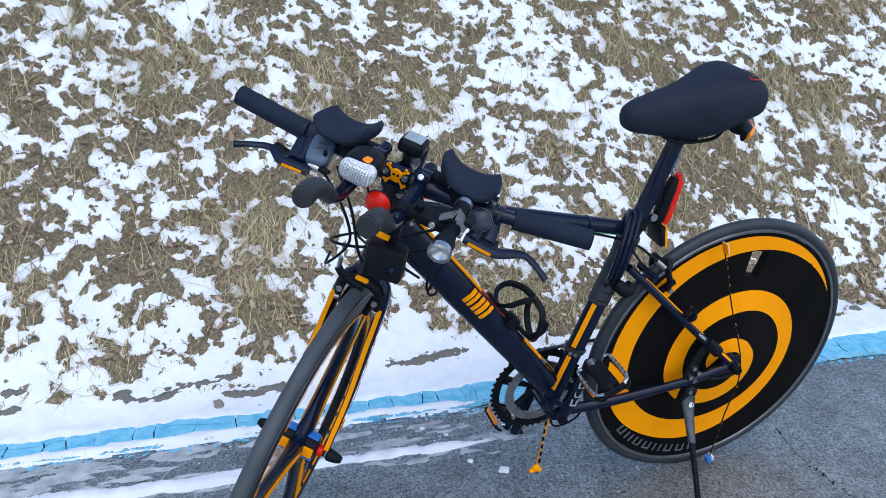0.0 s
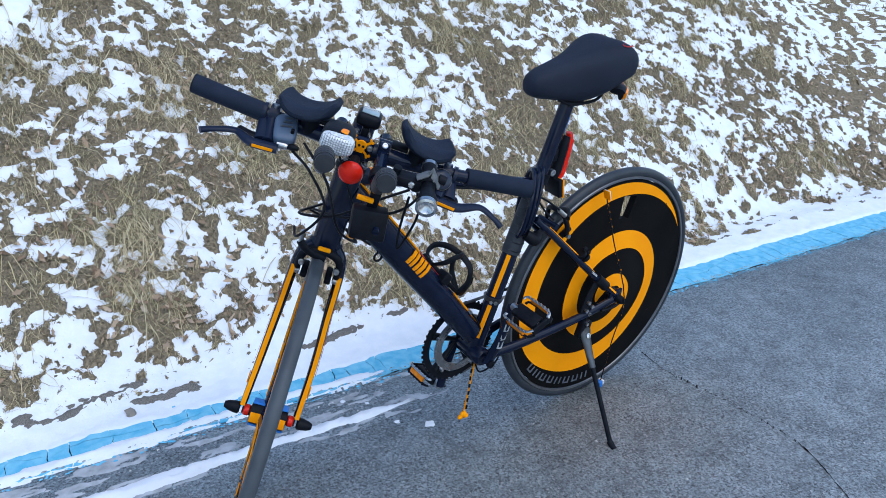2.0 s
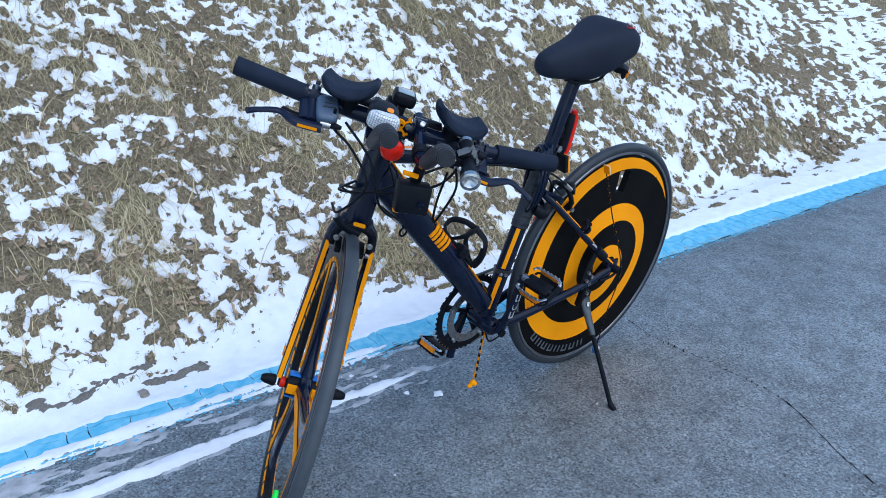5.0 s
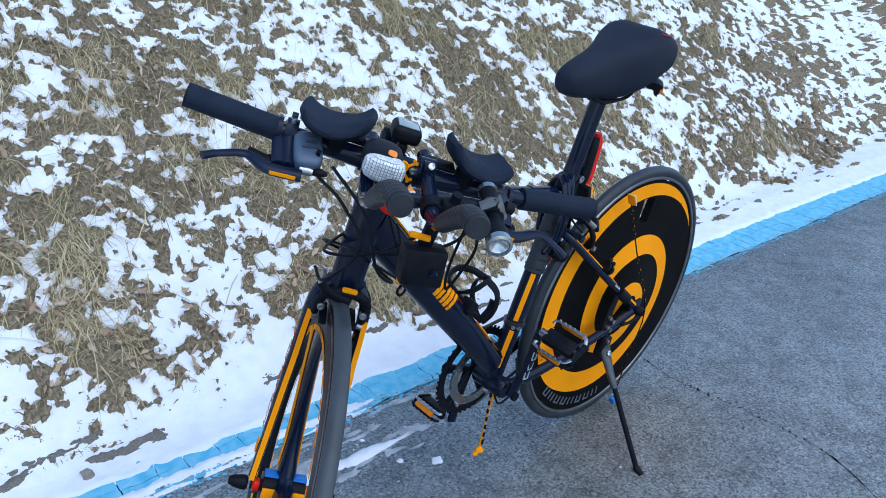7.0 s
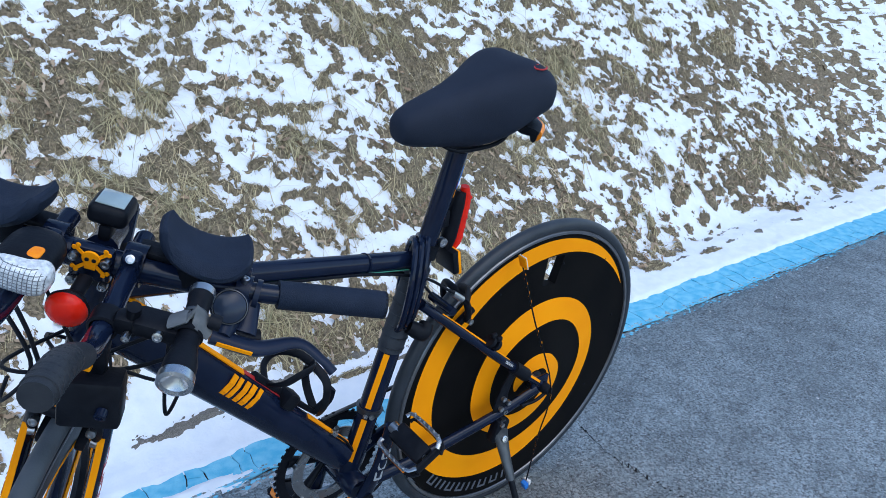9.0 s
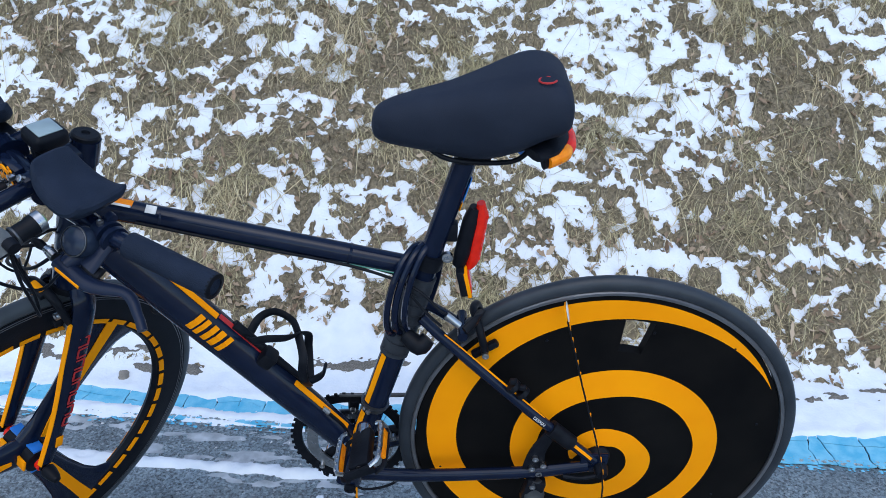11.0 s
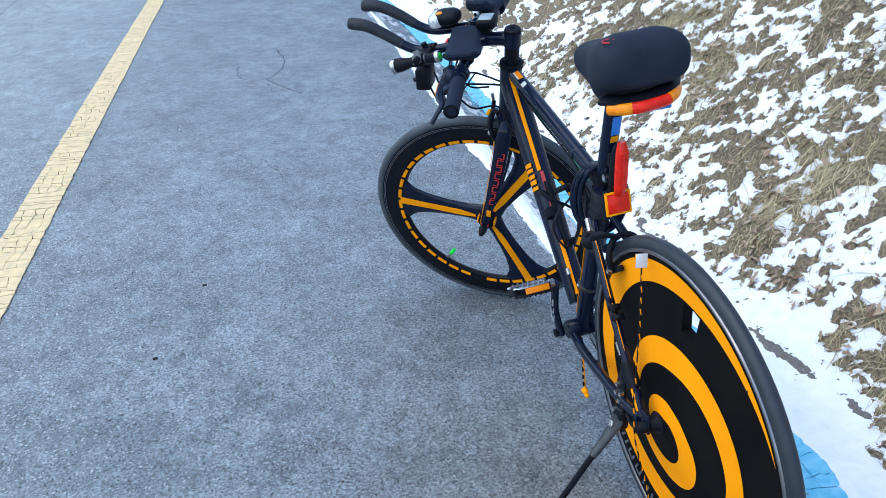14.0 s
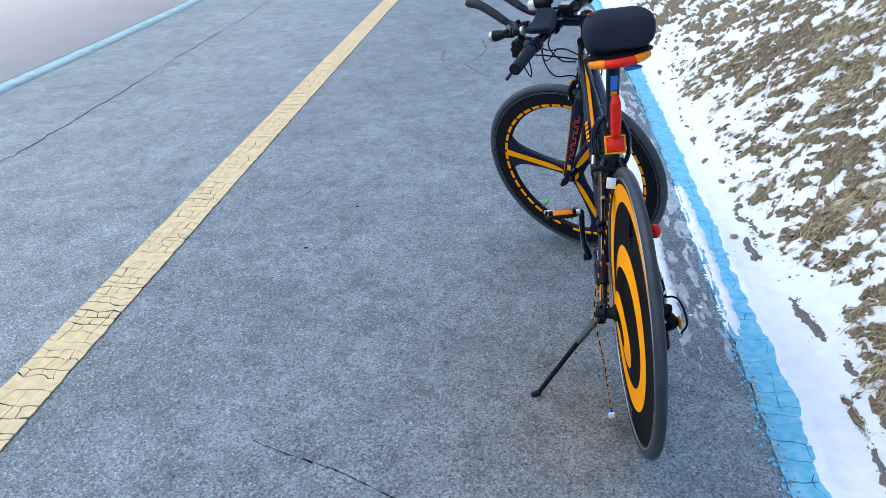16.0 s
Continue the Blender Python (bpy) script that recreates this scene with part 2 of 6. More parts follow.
def box(bm, centre, size, turn=None, bevel=0.0, segs=2):
    m = Matrix.Translation(centre) @ (turn.to_4x4() if turn else Matrix.Identity(4)) @ Matrix.Diagonal((*size, 1))
    got = bmesh.ops.create_cube(bm, size=1, matrix=m)
    if bevel:
        edges = {e for v in got["verts"] for e in v.link_edges}
        bmesh.ops.bevel(bm, geom=list(edges), offset=bevel, segments=segs, affect="EDGES", profile=0.5)
    return bm


def lathe(bm, profile, centre, axis=(0, 1, 0), seg=48, closed=False):
    """Turns (radius, along) pairs about an axis through centre."""
    axis = Vector(axis).normalized()
    u = axis.orthogonal().normalized()
    w = axis.cross(u)
    c = Vector(centre)
    rows = []
    for r, h in profile:
        if r < 1e-6:
            rows.append([bm.verts.new(c + axis * h)])
        else:
            rows.append([bm.verts.new(c + axis * h + u * (r * math.cos(2 * math.pi * k / seg)) + w * (r * math.sin(2 * math.pi * k / seg))) for k in range(seg)])
    pairs = list(zip(rows, rows[1:])) + ([(rows[-1], rows[0])] if closed else [])
    for A, B in pairs:
        for k in range(seg):
            j = (k + 1) % seg
            if len(A) == 1 and len(B) == 1:
                continue
            if len(A) == 1:
                bm.faces.new((A[0], B[k], B[j]))
            elif len(B) == 1:
                bm.faces.new((A[k], B[0], A[j]))
            else:
                bm.faces.new((A[k], B[k], B[j], A[j]))
    return bm


def ball(bm, centre, size, turn=None, u=16, v=10):
    m = Matrix.Translation(centre) @ (turn.to_4x4() if turn else Matrix.Identity(4)) @ Matrix.Diagonal((*size, 1))
    bmesh.ops.create_uvsphere(bm, u_segments=u, v_segments=v, radius=1, matrix=m)
    return bm


def pebble(bm, centre, size, turn=None, power=0.7, u=28, v=18):
    """A ball squared off towards a rounded block; power 1 is a true ball."""
    bmesh.ops.create_uvsphere(bm, u_segments=u, v_segments=v, radius=1)
    m = Matrix.Translation(centre) @ (turn.to_4x4() if turn else Matrix.Identity(4)) @ Matrix.Diagonal((*size, 1))
    for q in bm.verts:
        q.co = m @ Vector([math.copysign(abs(c) ** power, c) for c in q.co])
    return bm


def part(name, bm, mat, parent, label="", smooth=True, steer=False):
    """Links a bmesh as one mesh object under a thing or a part. steer: turn it with the handlebar."""
    if steer:
        bm.transform(STEER)
    bmesh.ops.recalc_face_normals(bm, faces=bm.faces[:])
    me = bpy.data.meshes.new(name)
    bm.to_mesh(me)
    bm.free()
    if smooth:
        me.polygons.foreach_set("use_smooth", [True] * len(me.polygons))
        me.set_sharp_from_angle(angle=radians(38))
    for m in mat if isinstance(mat, (list, tuple)) else [mat]:
        me.materials.append(m)
    ob = new(name, me)
    if parent:
        ob.parent = parent
    if label:
        tagged(ob, label)
    return ob


def sheet(name, verts, faces, mat, smooth=False):
    me = bpy.data.meshes.new(name)
    verts, faces = np.asarray(verts, np.float32), np.asarray(faces, np.int32)
    k = faces.shape[1]
    me.vertices.add(len(verts))
    me.vertices.foreach_set("co", verts.ravel())
    me.loops.add(faces.size)
    me.loops.foreach_set("vertex_index", faces.ravel())
    me.polygons.add(len(faces))
    me.polygons.foreach_set("loop_start", np.arange(len(faces), dtype=np.int32) * k)
    me.update(calc_edges=True)
    me.validate()
    if smooth:
        me.polygons.foreach_set("use_smooth", np.ones(len(faces), bool))
    me.materials.append(mat)
    return new(name, me)


def lattice(x, y, seed):
    """Smooth noise in -1..1 over arrays x, y."""
    x0, y0 = np.floor(x).astype(np.int64), np.floor(y).astype(np.int64)

    def g(i, j):
        h = (i * 374761393 + j * 668265263 + seed * 974634777) & 0x7FFFFFFF
        h = ((h ^ (h >> 13)) * 1274126177) & 0x7FFFFFFF
        h = h ^ (h >> 16)
        return (h & 0xFFFF) / 32767.5 - 1

    fx, fy = x - x0, y - y0
    u, v = fx * fx * (3 - 2 * fx), fy * fy * (3 - 2 * fy)
    a = g(x0, y0) * (1 - u) + g(x0 + 1, y0) * u
    b = g(x0, y0 + 1) * (1 - u) + g(x0 + 1, y0 + 1) * u
    return a * (1 - v) + b * v


def cloud(x, y, seed, octaves=4, gain=0.5):
    total, amp, s = 0, 1.0, 0
    for o in range(octaves):
        c, d = math.cos(o * 0.9), math.sin(o * 0.9)
        total = total + amp * lattice((c * x - d * y) * 2**o + 17.3 * o, (d * x + c * y) * 2**o - 9.1 * o, seed + o)
        s += amp
        amp *= gain
    return total / s

# ---- ground ----
def bend(x):
    """How far the road's line swings aside along its length."""
    x = np.asarray(x, float)
    q = np.clip(-x - 1.2, 0, None)
    m = np.minimum(q, 8.0)
    return 0.03 * (x + 0.3) - 0.006 * m * (2 * q - m)


def foot(x):
    """The bank's foot draws away from the road towards +x."""
    return 0.062 * np.clip(np.asarray(x, float) + 1.0, -0.7, 5.0)


def slope(x, y):
    """Height of the verge and bank over the road, by the distance from the road's edge."""
    y = np.asarray(y, float)
    s = np.clip(y - 0.14 - foot(x), 0, None)
    rise = np.where(s < 0.12, s * s * 0.68 / 0.24, 0.68 * (s - 0.06))
    return np.minimum(rise, 4.0) + 0.012 * np.clip((y - 0.12) / 0.14, 0, 1)


def tufts(x, y):
    """Where clods and dry grass stand: over 0 on them, under 0 in the hollows that hold snow."""
    wx = x + 0.016 * cloud(x * 16, y * 16, 71, 2)
    wy = y + 0.016 * cloud(x * 16, y * 16, 76, 2)
    s = y - 0.14 - foot(x)
    f = cloud(wx / 0.046, wy / 0.035, 5, 4, 0.72) * 2.5 + 0.72 * cloud(wx / 0.27, wy / 0.19, 9, 2)
    f = f + 0.60 * cloud(x / 0.017, y / 0.014, 13, 2, 0.7)
    f = f + 0.10 + 0.14 * np.clip((x + 0.95) / 0.4, 0, 1) + 0.17 * np.clip((-x - 0.65) / 0.4, 0, 1) * np.clip((x + 1.9) / 0.5, 0, 1) * np.clip((1.0 - y) / 0.4, 0, 1) + 0.06 * np.clip((x - 0.4) / 0.5, 0, 1) - 0.20 * np.clip((x - 1.3) / 0.6, 0, 1) + 0.20 * np.clip((s - 0.10) / 0.55, 0, 1) - 0.14 * np.clip((s - 0.55) / 0.5, 0, 1)
    verge = np.clip((0.235 + 0.62 * foot(x) + 0.085 * np.clip((x + 1.5) / 0.25, 0, 1) * np.clip((-0.15 - x) / 0.3, 0, 1) - y + 0.075 * lattice(x * 4, y * 0 + 3, 31)) / 0.10, 0, 1)
    f = f - 1.5 * verge
    # a broken line of bare earth along the verge
    line = np.exp(-(((y - 0.188 - 0.3 * foot(x) - 0.012 * lattice(x * 3, x * 0, 44)) / 0.012) ** 2))
    return f + line * np.clip(0.35 + 1.6 * lattice(x * 7, x * 0 + 7, 45), 0, 2) * 1.9


def soil_height(x, y, fade=1.0):
    f = tufts(x, y)
    lump = np.where(f > 0, 0.007 * np.tanh(f * 4.0) + 0.024 * np.tanh(f * 0.8), 0.032 * f) * np.clip((y - 0.12) / 0.25, 0.12, 1)
    return slope(x, y) + fade * (lump + 0.0075 * cloud(x / 0.026, y / 0.022, 21, 3, 0.7))


def snow_height(x, y):
    return slope(x, y) + 0.005 + 0.005 * cloud(x / 0.05, y / 0.05, 15, 3, 0.6) + 0.004 * cloud(x / 0.3, y / 0.25, 16, 2)


def grid(xs, ys):
    X, Y = np.meshgrid(xs, ys, indexing="ij")
    nx, ny = X.shape
    idx = np.arange(nx * ny).reshape(nx, ny)
    f = np.stack([idx[:-1, :-1], idx[1:, :-1], idx[1:, 1:], idx[:-1, 1:]], -1).reshape(-1, 4)
    return X, Y, f


def spread(lo, hi, step, far, grow=1.12):
    mid = list(np.arange(lo, hi, step))
    s, a = step, []
    x = mid[-1]
    while x < far:
        s *= grow
        x += s
        a.append(x)
    s, b = step, []
    x = mid[0]
    while x > -far:
        s *= grow
        x -= s
        b.append(x)
    return np.array(b[::-1] + mid + a)


def build_ground():
    xs = spread(-2.9, 2.9, 0.0078, 400, 1.05)
    ys = np.concatenate([-np.geomspace(400, 5, 12), [-4.4, -3, -1.5, -0.3, 0.0], np.arange(0.06, 1.75, 0.0078), 1.75 + np.cumsum(np.geomspace(0.012, 60, 60))])
    X, Y, f = grid(xs, ys)
    near = np.clip((60 - np.abs(X)) / 50, 0, 1)
    Z = np.where(Y < 0.05, -0.035, soil_height(X, Y, near))
    ob = sheet("ground", np.stack([X, Y + bend(X), Z], -1).reshape(-1, 3), f, SOIL, True)
    tagged(ob, "brown earth bank with dead grass roots beside the road", "ground", kind="structure")
    # snow in the hollows
    xs = spread(-2.9, 2.9, 0.0064, 30, 1.04)
    ys = np.concatenate([np.arange(0.02, 1.75, 0.0064), 1.75 + np.cumsum(np.geomspace(0.009, 0.6, 44))])
    X, Y, f = grid(xs, ys)
    Zs, Zg = snow_height(X, Y), soil_height(X, Y)
    ragged = np.interp(X, [-6, -1.3, -0.8, -0.4, 0.0, 0.2, 0.55, 0.78, 1.0, 1.35, 3.0], [0.053, 0.048, 0.043, 0.054, 0.065, 0.051, 0.040, 0.068, 0.078, 0.093, 0.098]) + 0.013 * cloud(X / 0.09, X * 0 + 2.5, 51, 4, 0.6)
    edge = np.clip((Y - ragged) / 0.05, -1, 1)
    Zs = Zs + np.where(edge < 1, 0.02 * (np.minimum(edge, 1) - 0.75), 0.005)
    deep = (Zs < Zg - 0.012) | (Zs < -0.004)
    keep = ~(deep.ravel()[f].all(1))
    v = np.stack([X, Y + bend(X), Zs], -1).reshape(-1, 3)
    f = f[keep]
    used, inv = np.unique(f, return_inverse=True)
    ob = sheet("snow", v[used], inv.reshape(-1, 4), SNOW, True)
    tagged(ob, "thin patchy white snow lying between the tufts of the bank", "snow", kind="stuff")


def centre_bend(x):
    """The swing of the centre line, which is straighter than the edge."""
    u = -np.asarray(x, float) - 0.41
    m = np.clip(u, 0, 9.0)
    return 0.045 - 0.0629 * u + 0.00087 * m * (2 * np.clip(u, 0, None) - m)


def strip(name, x0, x1, y0, y1, z, mat, step=0.25, thick=0.03, way=bend):
    """A long flat slab that follows the road's line."""
    xs = np.concatenate([np.linspace(-300, -12, 12), np.arange(max(x0, -12), min(x1, 8), step), np.linspace(8, 300, 12)])
    xs = xs[(xs >= x0) & (xs <= x1)]
    n = len(xs)
    v = np.concatenate([np.stack([xs, y + way(xs), np.full(n, h)], 1) for y, h in ((y0, z), (y1, z), (y1, z - thick), (y0, z - thick))])
    i = np.arange(n - 1)
    f = np.concatenate([np.stack([i + a * n, i + 1 + a * n, i + 1 + b * n, i + b * n], 1) for a, b in ((0, 1), (1, 2), (2, 3), (3, 0))])
    return sheet(name, v, f, mat)


build_ground()
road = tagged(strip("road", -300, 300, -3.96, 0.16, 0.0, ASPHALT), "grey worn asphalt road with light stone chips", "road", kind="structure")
pavement = tagged(strip("pavement", -300, 300, -9.0, -4.11, 0.012, PAVE), "pale pinkish paved path beyond the road", "pavement", kind="structure")
tagged(strip("far_blue_line", -300, 300, -4.11, -3.96, 0.004, PALE_BLUE), "faded pale blue painted edge line", "road line", kind="structure")

# ---- bicycle ----
# x ahead, y to the rider's left, z up, from the rear tyre's foot; the whole leans on its stand
BIKE = pose(0.118, -0.306, 0.0, 0, 0, -173.90) @ pose(0, 0, 0, -5.66, 0, 0) @ Matrix.Scale(0.992, 4)
HEAD = Vector((0.748, 0, 0.883))
HEAD_DIR = Vector((-math.cos(radians(72.2)), 0, math.sin(radians(72.2))))


def steering(angle):
    return Matrix.Translation(HEAD) @ Matrix.Rotation(radians(angle), 4, HEAD_DIR) @ Matrix.Translation(-HEAD)


STEER = steering(55.7)
HUB = V(0.978, -0.003, 0.330)
BB = V(0.415, 0, 0.272)


def head_at(z):
    return V(0.748 + (0.883 - z) * 0.321, 0, z)


bike = new("bicycle")
bike.matrix_world = BIKE
bike.empty_display_size = 0.2
tagged(bike, "black road bicycle with orange-yellow trim leaning on its kickstand", "bicycle")


def rod(name, pts, rad, mat, parent=None, label="", steer=False, seg=12, n=4, ref=(0, 1, 0)):
    return part(name, tube(bmesh.new(), pts, rad, seg, n, ref), mat, parent or bike, label, steer=steer)


def block(name, centre, size, mat, parent=None, label="", steer=False, turn=None, bevel=0.003):
    return part(name, box(bmesh.new(), centre, size, turn, bevel), mat, parent or bike, label, steer=steer)


def turned(name, profile, centre, axis, mat, parent=None, label="", steer=False, seg=32, closed=False):
    return part(name, lathe(bmesh.new(), profile, centre, axis, seg, closed), mat, parent or bike, label, steer=steer)


def bolt(centre, axis, parent, r=0.004, steer=False, mat=None):
    a = Vector(axis).normalized()
    return turned("bolt", [(0, 0.003), (r * 0.55, 0.003), (r * 0.6, 0.0045), (r, 0.004), (r, -0.004)], centre, a, mat or STEEL, parent, steer=steer, seg=12)


def ribbon(bm, pts, width, normal, thick=0.0012):
    """A flat raised stripe along pts, its width across them and its face along normal."""
    p = curve_points(pts, 4)
    nrm = V(*normal) / np.linalg.norm(normal)
    w = np.broadcast_to(np.asarray(width, float), (len(pts),)) if np.ndim(width) == 0 else np.array(width, float)
    w = np.interp(np.linspace(0, len(w) - 1, len(p)), range(len(w)), w)
    rows = []
    for i, c in enumerate(p):
        t = p[min(i + 1, len(p) - 1)] - p[max(i - 1, 0)]
        s = np.cross(t, nrm)
        s = s / np.linalg.norm(s) * w[i] / 2
        rows.append([bm.verts.new(q) for q in (c - s, c + s, c + s + nrm * thick, c - s + nrm * thick)])
    for A, B in zip(rows, rows[1:]):
        for k in range(4):
            bm.faces.new((A[k], A[(k + 1) % 4], B[(k + 1) % 4], B[k]))
    bm.faces.new(rows[0])
    bm.faces.new(rows[-1][::-1])
    return bm


def stripe(pts, width, normal, parent, mat=None, steer=False, name="stripe", thick=0.0012):
    return part(name, ribbon(bmesh.new(), pts, width, normal, thick), mat or YELLOW, parent, smooth=False, steer=steer)


# -- frame tubes
DT0, DT1 = V(0.797, 0, 0.737), V(0.430, 0, 0.328)
d = (DT1 - DT0) / np.linalg.norm(DT1 - DT0)
up = V(-d[2], 0, d[0])
if up[2] < 0:
    up = -up
DT0 = DT0 + up * 0.015
down_tube = rod("down_tube", [DT0, DT0 * 0.66 + DT1 * 0.34, DT0 * 0.33 + DT1 * 0.67, DT1], [(0.028, 0.034), (0.028, 0.033), (0.026, 0.030), (0.023, 0.027)], BLACK, seg=20)
head_tube = rod("head_tube", [head_at(0.80), head_at(0.635)], 0.0265, BLACK, seg=20)
for z in (0.797, 0.64):
    turned("headset_ring", [(0.020, -0.006), (0.0285, -0.005), (0.0285, 0.005), (0.020, 0.006)], head_at(z), HEAD_DIR, MATT)
top_tube = rod("top_tube", [V(0.762, 0, 0.776), V(0.55, 0, 0.733), V(0.296, 0, 0.680)], [(0.0155, 0.018), (0.0148, 0.016), (0.0142, 0.0152)], BLACK, seg=20)
SEAT_TOP = V(0.287, 0, 0.697)
seat_tube = rod("seat_tube", [BB, BB * 0.5 + SEAT_TOP * 0.5, SEAT_TOP], [(0.018, 0.020), (0.017, 0.021), (0.017, 0.018)], BLACK, seg=16)
tape_wrap = rod("tape_wrap", [BB * 0.42 + SEAT_TOP * 0.58, SEAT_TOP * 0.93 + BB * 0.07], [(0.0195, 0.0235), (0.020, 0.022)], TAPE, seat_tube, "grey-black tape wound round the seat tube", seg=16)
for k in range(7):
    q = BB * (0.40 - 0.045 * k) + SEAT_TOP * (0.60 + 0.045 * k)
    e = SEAT_TOP - BB
    e /= np.linalg.norm(e)
    rod("tape_edge", [q - e * 0.0012, q + e * 0.0012], (0.0204, 0.0232), TAPE, seat_tube, seg=16, n=1)
turned("bottom_bracket", [(0, 0.042), (0.018, 0.042), (0.022, 0.036), (0.022, -0.036), (0.018, -0.042), (0, -0.042)], BB, (0, 1, 0), BLACK)
# clamp at the top of the seat tube, and the post
turned("seat_clamp", [(0.016, -0.012), (0.022, -0.012), (0.022, 0.012), (0.016, 0.012)], SEAT_TOP, (-0.29, 0, 0.957), MATT)
POST = V(0.236, 0, 0.868)
seat_post = rod("seat_post", [SEAT_TOP, POST], 0.0162, BLACK, seg=20)
stripe([V(0.2453, 0, 0.7815), V(0.2418, 0, 0.7935)], 0.014, (-0.957, 0, -0.29), seat_post, YELLOW, name="tape_band")
stripe([V(0.2408, 0, 0.7965), V(0.2298, 0, 0.8335)], 0.016, (-0.957, 0, -0.29), seat_post, BLUE, name="tape_band")
for s in (1, -1):
    cs = rod("chainstay", [V(0.40, 0.030 * s, 0.268), V(0.30, 0.046 * s, 0.283), V(0.12, 0.060 * s, 0.312), V(0.02, 0.067 * s, 0.338)], [(0.011, 0.014), (0.010, 0.0125), (0.009, 0.0115), (0.008, 0.011)], BLACK)
    ss = rod("seatstay", [V(0.297, 0.020 * s, 0.602), V(0.25, 0.034 * s, 0.560), V(0.12, 0.054 * s, 0.442), V(0.012, 0.066 * s, 0.350)], 0.0085, BLACK)
    rod("sleeve", [V(0.088, 0.058 * s, 0.415), V(0.052, 0.0615 * s, 0.384)], 0.0135, MATT, ss, "black rubber sleeve")
    if s > 0:
        stay_l = ss
        stripe([V(0.262, 0.0345, 0.5795), V(0.236, 0.0375, 0.5565), V(0.17, 0.0475, 0.4975), V(0.10, 0.0575, 0.433)], 0.006, (0.62, 0.25, 0.72), ss)
        stripe([V(0.048, 0.069, 0.386), V(0.018, 0.0735, 0.360)], 0.005, (0.62, 0.25, 0.72), ss)
    # dropout plate
    do = block("dropout", (0.012, 0.066 * s, 0.345), (0.045, 0.007, 0.04), BLACK, bevel=0.002)
    turned("axle_nut", [(0, 0.014), (0.008, 0.013), (0.011, 0.006), (0.012, -0.008)], V(0.0, 0.074 * s, 0.337), (0, s, 0), MATT)
# bracket that joins the stays over the stand
gusset = part("stay_bracket", tube(bmesh.new(), [V(0.108, 0.061, 0.312), V(0.105, 0.060, 0.36), V(0.085, 0.0595, 0.405)], [(0.004, 0.022), (0.004, 0.014), (0.004, 0.010)], 10), MATT, bike, "black bracket plate with bolts")
for p in ((0.108, 0.066, 0.352), (0.094, 0.067, 0.338), (0.112, 0.067, 0.330), (0.100, 0.067, 0.318)):
    bolt(p, (0, 1, 0), gusset, 0.0055)
rod("lever", [V(0.06, 0.072, 0.318), V(0.03, 0.079, 0.322), V(0.0, 0.080, 0.332)], 0.0035, MATT, gusset)

# stripes of vinyl along the frame
side = V(0, 1, 0)
def dt_top(k, y):
    """On the down tube's upper edge, k along it and y aside."""
    depth = float(np.interp(k, [0, 0.34, 0.67, 1], [0.034, 0.033, 0.030, 0.027]))
    half = float(np.interp(k, [0, 0.34, 0.67, 1], [0.028, 0.028, 0.026, 0.023]))
    return DT0 + (DT1 - DT0) * k + up * depth * math.sqrt(1 - (y / half) ** 2) + V(0, y, 0)


for a, b, w in ((0.0, 0.43, 0.009), (0.74, 0.97, 0.009)):
    stripe([dt_top(k, 0.009) for k in np.linspace(a, b, 7)], w, (up[0] * 0.93, 0.36, up[2] * 0.93), down_tube, thick=0.0022)
stripe([dt_top(k, 0.005) for k in (0.435, 0.52, 0.60)], 0.008, (up[0] * 0.93, 0.36, up[2] * 0.93), down_tube, REDTEXT, name="print_bar", thick=0.001)
stripe([dt_top(k, 0.006) for k in (0.605, 0.625)], 0.010, (up[0] * 0.93, 0.36, up[2] * 0.93), down_tube, name="print_bar", thick=0.002)
# small cable eye under the tube
eye = bmesh.new()
tube(eye, [tuple(DT0 + d * 0.17 - up * 0.042 + d * 0.009 * math.cos(w) - up * 0.009 * math.sin(w)) for w in np.linspace(0, 2 * math.pi, 13)], 0.0025, 6, 1, (0, 1, 0), closed=True)
part("cable_eye", eye, MATT, down_tube)
for a, b in ((0.09, 0.285), (0.335, 0.575)):
    q0, q1 = BB + (SEAT_TOP - BB) * a, BB + (SEAT_TOP - BB) * b
    stripe([q0 + V(0.014, 0.0115, 0.004), q1 + V(0.014, 0.0125, 0.004)], 0.010, (0.72, 0.68, 0.2), seat_tube)
rod("band", [BB + (SEAT_TOP - BB) * 0.30, BB + (SEAT_TOP - BB) * 0.325], (0.021, 0.0245), ALLOY, seat_tube, "grey clamp band", seg=16)
# maker's mark on the down tube as plain slanted bars
for s0, w in ((0.215, 0.010), (0.228, 0.008), (0.243, 0.009), (0.257, 0.010), (0.272, 0.008)):
    pts = []
    for h in (-0.020, -0.007, 0.007, 0.020):
        pts.append(DT0 + d * (s0 + 0.12 * h) + up * h + V(0, 0.0276 * math.sqrt(1 - (h / 0.0332) ** 2) + 0.0003, 0))
    for q in range(3):
        n0 = pts[q + 1] - pts[q]
        nn = np.cross(n0, d)
        stripe([pts[q], pts[q + 1]], w, nn if nn[1] > 0 else -nn, down_tube, name="mark_bar", thick=0.0014)
# orange and white tags near the top tube's front
block("tag", (0.720, 0.004, 0.7845), (0.034, 0.011, 0.0014), ORANGE, top_tube, "orange and white sticker", turn=Euler((radians(-14), radians(-12), 0)).to_matrix(), bevel=0.0003)
block("tag", (0.7205, 0.0105, 0.7830), (0.032, 0.0035, 0.0014), WHITE, top_tube, turn=Euler((radians(-35), radians(-12), 0)).to_matrix(), bevel=0.0003)
block("tag", (0.678, 0.008, 0.7745), (0.015, 0.012, 0.0014), WHITE, top_tube, turn=Euler((radians(-40), radians(-12), 0)).to_matrix(), bevel=0.0003)
